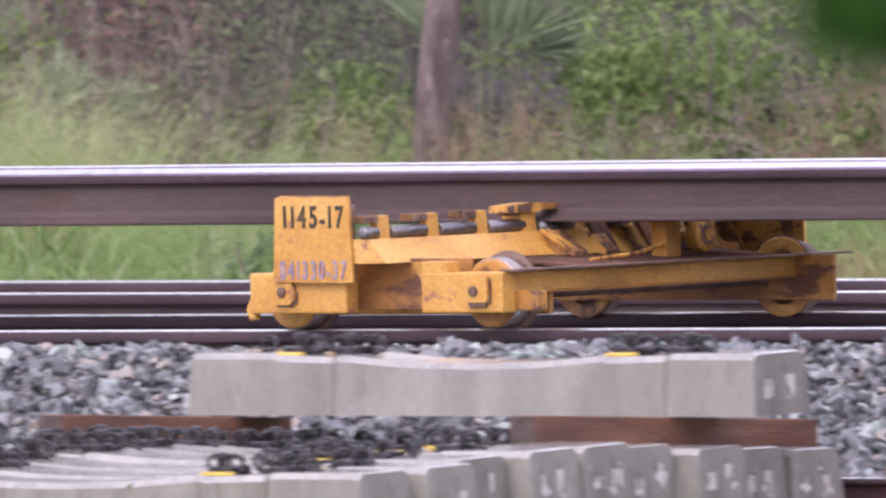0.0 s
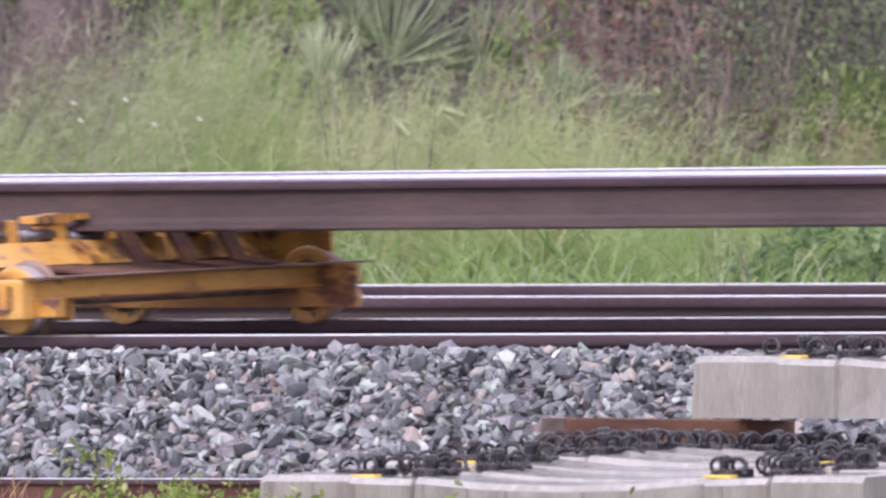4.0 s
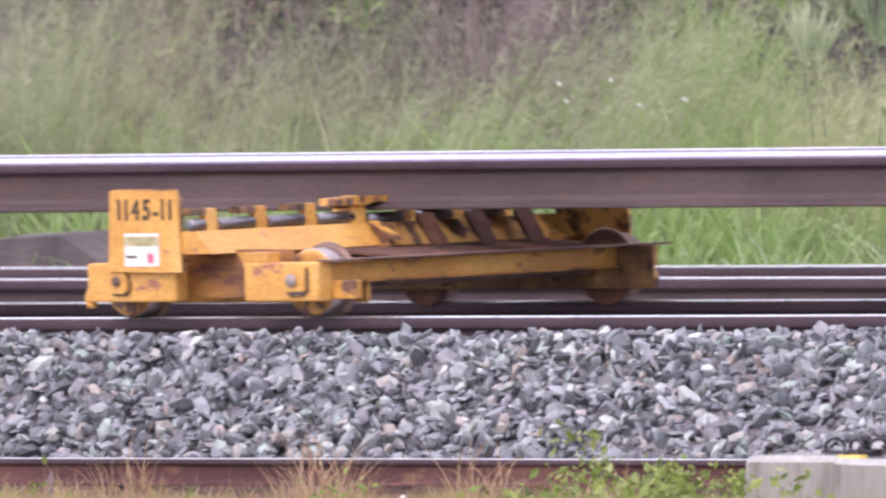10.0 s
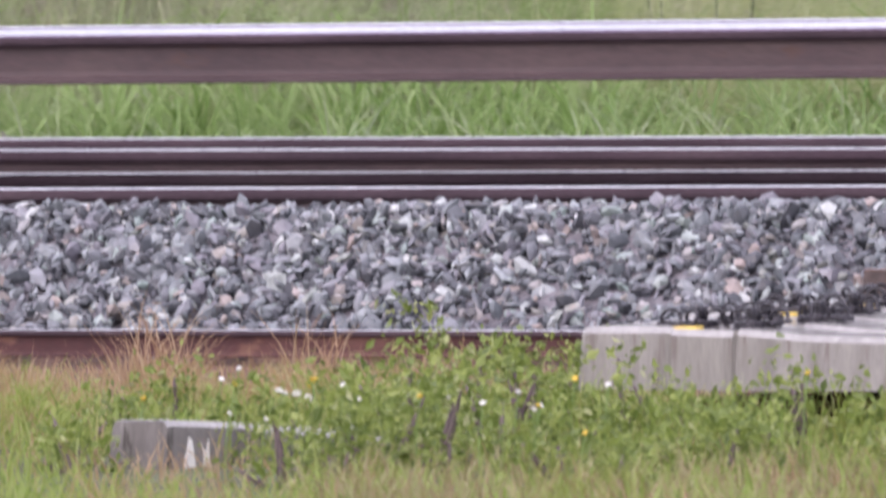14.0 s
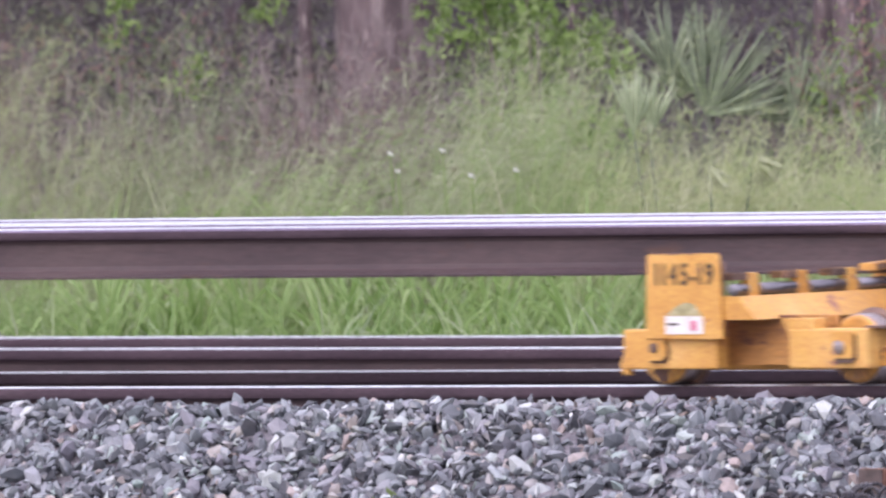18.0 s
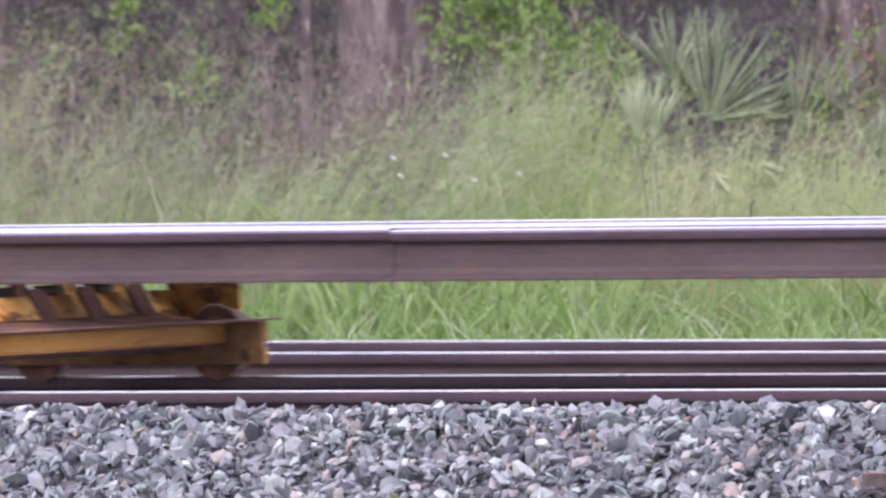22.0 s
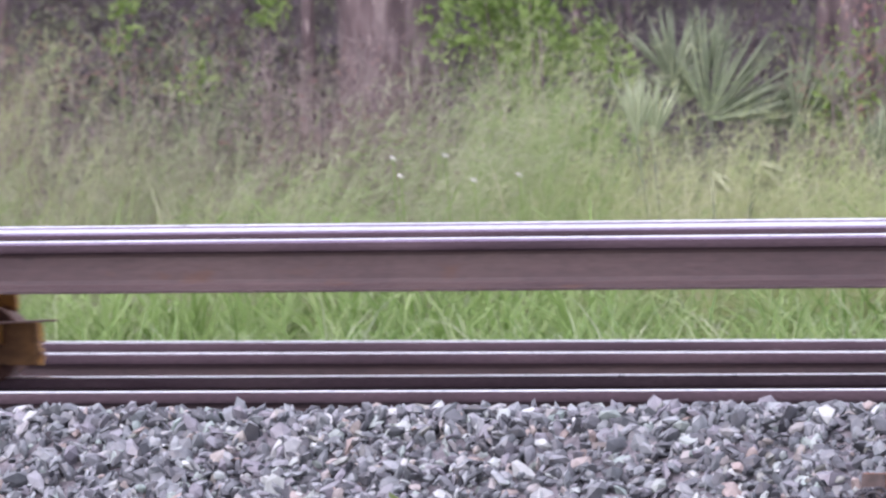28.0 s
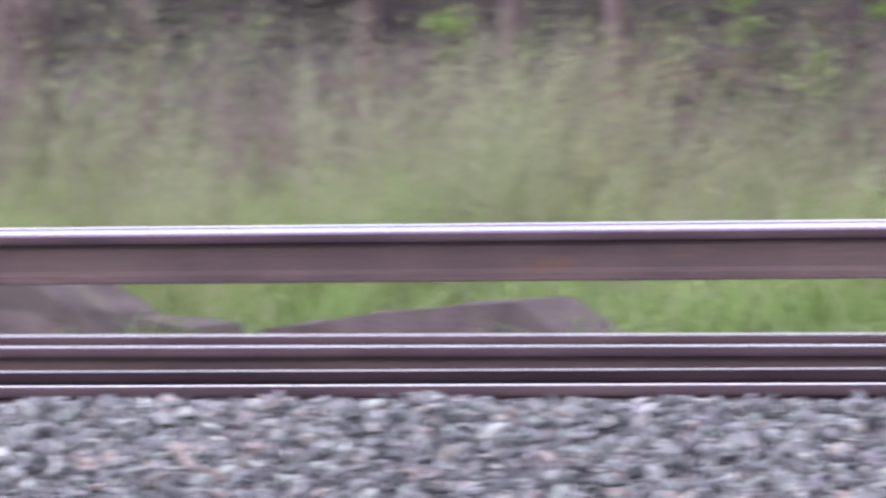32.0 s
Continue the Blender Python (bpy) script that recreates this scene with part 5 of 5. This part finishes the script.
for k, (s, y, q) in enumerate([(1.75, 13.0, 0.06), (1.97, 12.5, 0.09), (-0.95, 13.6, 0.05), (-1.95, 13.8, 0.07), (-3.3, 13.2, 0.05), (-4.3, 13.4, 0.07), (0.62, 12.6, 0.03), (0.35, 12.6, 0.025)]):
    trunk_tree(s, y, q, (0.04 * (-1) ** k, 0), "slim dark tree trunk in the woods", 401 + k, 5.0)
palmetto(1.375, 11.3, [(-0.08, 0.69, 34, 52, 0.48), (-0.02, 0.67, 62, 26, 0.44), (-0.22, 0.85, 0, 36, 0.32), (-0.13, 0.88, 14, 26, 0.27), (0.24, 0.62, 32, 26, 0.44), (-0.24, 0.78, -34, 24, 0.24), (0.14, 0.62, 78, 18, 0.28)], "grey-green saw palmetto with pointed fan leaves", 11)
palmetto(3.85, 11.6, [(-0.11, 0.74, -28, 26, 0.40), (0.09, 0.70, 18, 30, 0.42), (0.16, 0.72, 46, 22, 0.40), (0.10, 0.68, 78, 14, 0.34), (-0.08, 0.68, -62, 10, 0.30), (0.0, 0.80, 4, 20, 0.34)], "green saw palmetto behind a pine trunk", 12)
palmetto(1.07, 9.8, [(0.0, 0.66, 4, 20, 0.29), (0.02, 0.65, 8, 14, 0.25)], "pale young palmetto fan in the grass", 14, PALE_BLADE)
palmetto(1.29, 9.45, [(0.0, 0.565, 150, 34, 0.15), (0.04, 0.55, 130, 30, 0.16), (0.09, 0.53, 146, 24, 0.14)], "bleached dead palmetto frond hanging over the grass", 15, DEAD_BLADE)
palmetto(2.12, 10.9, [(-0.05, 0.50, 22, 40, 0.30), (0.12, 0.46, 46, 28, 0.26)], "pale palmetto fan at the edge of the grass", 16)
bush(0.52, 11.6, 0.36, 0.75, BRIGHT_LEAF, 2600, 0.04, "bright green leafy shrub", 21, lift=0.95)
for k, (s, y, w, h) in enumerate([(5.2, 11.0, 0.8, 1.1), (6.3, 10.8, 0.9, 1.2), (7.4, 10.8, 0.9, 1.2), (4.6, 12.2, 0.6, 1.1), (2.9, 11.8, 0.6, 1.0)]):
    bush(s, y, w, h, LEAF, 3600, 0.05, "green shrub overgrown with leafy vines", 31 + k)
for k, (s, y, w, h) in enumerate([(2.62, 11.6, 0.42, 1.15), (3.25, 11.5, 0.38, 1.0), (4.15, 11.2, 0.32, 0.85), (4.75, 11.0, 0.45, 1.3), (5.05, 11.3, 0.5, 1.5), (5.7, 11.3, 0.5, 1.4), (2.95, 12.3, 0.6, 1.5), (4.3, 12.4, 0.6, 1.5), (-1.05, 11.8, 0.35, 1.4), (-1.5, 12.2, 0.5, 1.5), (0.45, 12.0, 0.35, 1.5), (1.88, 11.7, 0.12, 1.5), (-2.4, 12.2, 0.5, 1.5), (-3.7, 12.2, 0.5, 1.5)]):
    # vines in the dim stretches get the leaf colour with shade in it
    bush(s, y, w, h, SHADE_LEAF if s < 0.1 or 2.5 < s < 3.0 else LEAF, int(4600 * w * h), 0.032, "green leafy vine climbing through the brush", 131 + k, slim=0.42)
for k, (s, y, w, h) in enumerate([(5.9, 10.7, 0.5, 1.1), (6.4, 10.6, 0.5, 1.2), (6.9, 10.5, 0.5, 1.2), (2.42, 12.0, 0.4, 1.5), (5.45, 10.8, 0.3, 0.8), (4.0, 10.6, 0.5, 0.5)]):
    bush(s, y, w, h, DEAD_LEAF, 1300, 0.035, "shrub with dead red-brown leaves", 41 + k)
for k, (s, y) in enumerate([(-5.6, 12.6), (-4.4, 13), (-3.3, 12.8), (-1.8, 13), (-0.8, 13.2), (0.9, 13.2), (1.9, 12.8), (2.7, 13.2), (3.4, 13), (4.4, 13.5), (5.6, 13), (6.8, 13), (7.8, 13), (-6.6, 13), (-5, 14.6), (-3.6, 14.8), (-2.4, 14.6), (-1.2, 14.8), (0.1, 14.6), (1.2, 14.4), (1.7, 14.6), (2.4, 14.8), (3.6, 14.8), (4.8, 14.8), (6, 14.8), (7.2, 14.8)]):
    bush(s, y, 0.95, 1.8 if y < 14 else 2.2, DARK_LEAF, 5200, 0.034, "dark shrub at the edge of the woods, shade in its leaf colour", 51 + k, slim=0.36)
for k, (s, y, w, h, n) in enumerate([(-0.55, 10.7, 0.35, 1.35, 80), (-0.1, 10.8, 0.3, 1.2, 60), (-1.5, 11.2, 0.7, 1.4, 80), (-2.6, 11.3, 0.7, 1.4, 70), (-3.9, 11.3, 0.8, 1.4, 70), (-4.9, 11.2, 0.8, 1.4, 60), (0.7, 11.0, 0.4, 1.0, 40),
                                     (2.2, 11.4, 0.7, 1.4, 70), (2.9, 11.2, 0.5, 1.1, 40), (4.7, 10.6, 0.5, 0.9, 40), (5.8, 10.4, 0.8, 1.1, 60), (6.8, 10.4, 0.6, 1.1, 40)]):
    dead_brush(s, y, w, h, n, "grey leafless brush among the tall grass", 71 + k)
rr = random.Random(77)
for k in range(15):
    s, y = -5.6 + k * 0.9 + rr.uniform(-0.2, 0.2), rr.uniform(9.4, 10.8)
    bush(s, y, 0.28, rr.uniform(0.35, 0.9) * (1 if s < 0.5 else 0.7), LEAF if k % 3 else DARK_LEAF, 900, 0.028, "small-leaved shrub standing in the tall grass", 501 + k, 4)
for k, (s, y, w, h) in enumerate([(2.95, 8.0, 0.24, 0.48), (3.25, 8.1, 0.26, 0.55), (3.5, 8.2, 0.2, 0.42)]):
    bush(s, y, w, h, WOOD_LEAF, 900, 0.04, "low dark green weed beside the far track", 91 + k, 5)
p = spread(3.7, 8, 6.9, 8.8, 5200, 95, 0.1, 30)
blades("tawny_grass", TAWNY, "tawny dying grass behind the far track", p, heights(5200, 0.25, 0.62, 96), 0.010, 0.35, 1.1, 97, segs=5)
for k, (s, y, w, h) in enumerate([(4.2, 8.3, 0.3, 0.4), (4.9, 8.2, 0.35, 0.42), (5.6, 8.3, 0.35, 0.45), (6.4, 8.3, 0.3, 0.45)]):
    bush(s, y, w, h, DEAD_LEAF if k % 2 else LEAF, 700, 0.04, "low half-dead shrub behind the far track", 191 + k, 4)

for s, z in ((-0.167, 0.53), (0.042, 0.61), (0.172, 0.51), (-0.20, 0.60), (0.38, 0.53)):
    f = thing("flower", "white flower on a tall stem in the pale grass", "flower", "white flowers in the tall grass", pose(abreast(s, 8.9), 8.9, ground_height(8.9) - 0.02))
    h = z - ground_height(8.9) + 0.02
    part("stem", rod([(0, 0, 0), (0.02, 0.01, h * 0.6), (0, 0, h)], 0.003, 4), GRASS, f)
    part("petals", moved(turned([(-0.005, 0.005), (0.0, 0.014), (0.004, 0.015), (0.008, 0.005)], "z", 8), pose(0, 0, h, -25, 15)), WHITE_PETAL, f)

for k, (s, y, w, h, up) in enumerate([(-1.43, 11.9, 0.09, 0.25, 1.42), (-0.78, 11.9, 0.06, 0.2, 1.48), (-1.12, 11.6, 0.10, 0.15, 1.22), (-2.85, 11.8, 0.10, 0.3, 1.3), (1.90, 11.5, 0.08, 0.75, 0.72)]):
    bush(s, y, w, h, BRIGHT_LEAF, 160, 0.035, "bright leafy spray on a thin vine", 601 + k, 2, up)

# a sheet closes the view behind, the woods' darkness put into its colour
bm = bmesh.new()
for k in range(41):
    for j in range(9):
        a = -1.2 + k * 0.06
        bm.verts.new((-14 + (k - 20) * 2.2, 19 + 1.2 * noise.noise((k * 0.7, j * 0.8, 0)), -0.6 + j * 0.30 + (0.3 * noise.noise((k * 0.9, 3, 1)) if j == 8 else 0)))
bm.verts.ensure_lookup_table()
for k in range(40):
    for j in range(8):
        bm.faces.new((bm.verts[k * 9 + j], bm.verts[k * 9 + 9 + j], bm.verts[k * 9 + 10 + j], bm.verts[k * 9 + 1 + j]))
tagged(part("backdrop", bm, FOREST), "backdrop sheet behind the undergrowth, coloured as the darkness of the woods", "woods", kind="structure")

# weeds and straw on the near side of the old rail
p = spread(-3.2, 4.6, -3.4, -1.6, 2600, 110, 0.12, 40)
blades("strip_grass", VERGE, "green grass growing beside the old rail", p, heights(2600, 0.04, 0.12, 111), 0.007, 0.5, 0.9, 112)
p = spread(-3.2, 4.6, -3.4, -1.75, 2400, 101, 0.07)
blades("dry_grass", DRY_GRASS, "dry straw-coloured grass beside the old rail", p, heights(2400, 0.05, 0.17, 102), 0.006, 0.5, 0.8, 103)
p = spread(-4, 5.5, -12.0, -3.0, 22000, 104, 0.1)
p = p[~((sight_of(p) > -1.75) & (sight_of(p) < -0.7) & (p[:, 1] < -5.85) & (p[:, 1] > -7.6))]
blades("verge_grass", VERGE, "short green grass and weeds in front of the tracks", p, heights(len(p), 0.06, 0.20, 105), 0.008, 0.5, 0.9, 106)
p = spread(-4, 5.5, -9.0, -4.0, 3000, 107, 0.15)
blades("straw", DRY_GRASS, "pale straw mixed into the green verge", p, heights(3000, 0.08, 0.2, 108), 0.006, 0.5, 0.9, 109)
p = spread(0.4, 3.0, -5.3, -4.45, 1600, 113, 0.1, 30)
blades("stack_grass", VERGE, "grass growing up against the stacked ties", p, heights(1600, 0.08, 0.30, 114), 0.008, 0.5, 0.9, 115)
p = spread(-0.6, 4.5, -9.0, -6.2, 2600, 116, 0.14, 60)
blades("tawny_tufts", TAWNY, "tawny tufts in the green verge", p, heights(2600, 0.08, 0.22, 117), 0.007, 0.5, 0.9, 118)
p = spread(-3.2, 0.4, -2.9, -1.6, 1500, 119, 0.06, 24)
blades("rusty_straw", DRY_GRASS, "rust-coloured straw beside the old rail", p, heights(1500, 0.05, 0.15, 120), 0.006, 0.5, 0.8, 121)
g = np.random.default_rng(122)
for y0, y1, n, mat, label in ((-3.6, -2.5, 44, STRAW, "feathery orange straw in front of the old rail"), (-4.8, -3.2, 34, VERGE, "feathery yellow-green grass in front of the old rail")):
    p = spread(-3.4, 0.2, y0, y1, n, 123 + n)
    plumes(label, mat, p, g.uniform(0.05, 0.17, n), np.stack([g.normal(0.1, 0.25, n), g.normal(0, 0.2, n), np.zeros(n)], 1), 9, 124 + n, 18, 0.40)
for k, sx in enumerate((-0.62, -1.32, -1.42, -2.3)):
    p = spread(sx - 0.12, sx + 0.12, -2.6, -2.2, 60, 700 + k)
    blades("straw_tuft", DRY_GRASS, "taller tuft of dry straw beside the old rail", p, heights(60, 0.18, 0.42, 710 + k), 0.006, 0.4, 0.9, 720 + k)
r = random.Random(8)
for k in range(60):
    s, y = r.uniform(-1.9, 4.4), r.uniform(-6.6, -2.5)
    if y > -4.5 and abreast(s, y) > 4.0:
        y -= 2.6
    if s < -0.75 and (y < -5.4 or y > -3.6):
        s += 2.2
    h = r.uniform(0.10, 0.24)
    bush(s, y, 0.17, h, WEED, 260, 0.032, "low leafy green weed in front of the old rail", 201 + k, 3)
for k, (s, y, w, h) in enumerate([(-2.68, -2.3, 0.07, 0.24), (-0.14, -2.25, 0.09, 0.34), (0.22, -2.6, 0.12, 0.22), (0.80, -4.75, 0.03, 0.36), (-0.35, -6.6, 0.2, 0.30), (-0.1, -6.3, 0.25, 0.34), (0.2, -5.5, 0.25, 0.3), (-1.75, -6.2, 0.15, 0.2), (-0.78, -6.9, 0.16, 0.30), (-0.55, -6.9, 0.22, 0.38), (1.0, -5.0, 0.2, 0.26), (1.6, -5.1, 0.25, 0.3), (2.3, -5.0, 0.25, 0.28), (-0.95, -5.0, 0.14, 0.24), (-0.45, -4.4, 0.16, 0.30), (-0.2, -4.7, 0.18, 0.36), (0.1, -4.5, 0.16, 0.34), (0.35, -4.8, 0.14, 0.36), (-1.5, -5.2, 0.12, 0.2), (0.62, -5.0, 0.12, 0.34)]):
    bush(s, y, w, h, WEED, int(1500 * w), 0.034, "tall leafy green weed beside the concrete ties", 301 + k, 4)
for k in range(30):
    s, y = r.uniform(-1.9, 4.4), r.uniform(-7.5, -4.6)
    f = thing("flower", "small white or yellow flower on a thin stem", "flower", "small flowers in the verge", pose(abreast(s, y), y, ground_height(y) - 0.02))
    h = r.uniform(0.14, 0.3)
    part("stem", rod([(0, 0, 0), (0.01, 0, h * 0.6), (0.02, 0.01, h)], 0.0025, 4), GRASS, f)
    b = turned([(-0.004, 0.003), (0.0, 0.009), (0.004, 0.010), (0.007, 0.004)], "z", 8)
    part("petals", moved(b, pose(0.02, 0.01, h, r.uniform(-40, 40), r.uniform(-40, 40))), WHITE_PETAL if r.random() < 0.65 else YELLOW_PETAL, f)
for x, z, mat in ((3.47, -0.501, WHITE_PETAL), (3.53, -0.515, WHITE_PETAL), (4.15, -0.503, WHITE_PETAL), (4.18, -0.535, WHITE_PETAL), (3.97, -0.547, WHITE_PETAL), (3.55, -0.463, YELLOW_PETAL), (3.42, -0.494, WHITE_PETAL), (3.74, -0.524, WHITE_PETAL)):
    f = thing("flower", "flat white flower head on a green stem" if mat is WHITE_PETAL else "yellow flower head on a green stem", "flower", "small flowers in the verge", pose(x, -4.6, ground_height(-4.6) - 0.02))
    h = z - ground_height(-4.6) + 0.02
    part("stem", rod([(0, 0, 0), (0.012, 0, h * 0.6), (0, 0, h)], 0.003, 4), GRASS, f)
    for k in range(3):
        b = turned([(-0.004, 0.004), (0.0, 0.013), (0.004, 0.014), (0.008, 0.005)], "z", 8)
        part("petals", moved(b, pose(r.uniform(-0.025, 0.025), 0, h + r.uniform(-0.008, 0.012), r.uniform(-50, 20), r.uniform(-30, 30))), mat, f)

# a sapling between the lens and the track hangs one leafy twig into the view
sx, sy = 38.606, -39.384
sz = ground_height(sy)
sap = thing("sapling", "green sapling near the camera with a hanging twig", "tree", "", pose(sx, sy, sz))
smooth_shaded(part("trunk", rod([(0, 0, 0), (0.02, 0, 1.2), (0.0, 0, 2.1), (-0.05, -0.02, 2.9)], [0.03, 0.024, 0.018, 0.008], 10), BARK, sap))
smooth_shaded(part("limb", rod([(0, 0, 2.1), (-0.4, -0.2, 3.1), (-0.75, -0.5, 3.0), (-0.78, -0.55, 2.5), (-0.80, -0.60, 2.450 + 0.04)], [0.012, 0.010, 0.007, 0.005, 0.002], 8), BARK, sap))
leaf_cloud("leaf_spray", TWIG_LEAF, [(-0.80, -0.60, 2.444), (-0.79, -0.57, 2.444 + 0.10)], [0.055, 0.07], 2200, 0.045, 5, sap)
leaf_cloud("crown", BRIGHT_LEAF, [(0, 0, 3.1), (0.2, 0.1, 2.8), (0.3, -0.2, 3.2)], [0.3, 0.25, 0.3], 500, 0.06, 6, sap)


# ---- what moves ----
def motions():
    for c, (t0, x0, *_) in zip(string, CARTS):
        walk(c, [(t, pose(x0 + 0.115 + advance(t) - advance(t0), 0, 0)) for t in range(33)])
        for w in [o for o in c.children if o.name.startswith("wheel") and o.type == "MESH" and "box" not in o.name]:
            place, half = w.location.copy(), w.rotation_euler.z > 1
            turn = SPEED / WHEEL_R
            walk(w, [(k / 10, Matrix.Translation(place) @ Matrix.Rotation(turn * k / 10, 4, "Y") @ Matrix.Rotation(math.pi if half else 0, 4, "Z")) for k in range(321)])
    # the long rails spring up and down a little between the carts
    first = [(0, -6), (5, -4), (7, 0), (10, 9), (11, 0), (14, 0), (17, 0), (18, 13), (20, 9), (22, 13), (24, 0), (25, -10), (27.5, -22), (28.5, -20), (29.2, 0), (32, 0)]
    others = [(0, -16), (5, -16), (7, -8), (9, -4), (10, 0), (11, 3), (14, -6), (17, 0), (18, 14), (22, 12), (24, 6), (28, 6), (30, 0), (32, -5)]
    for r, y, z in carried:
        spring = first if y < 0.9 else others
        walk(r, [(t / 2, pose(advance(t / 2), y, z + 0.001 * np.interp(t / 2, [q[0] for q in spring], [q[1] for q in spring]))) for t in range(65)])


motions()
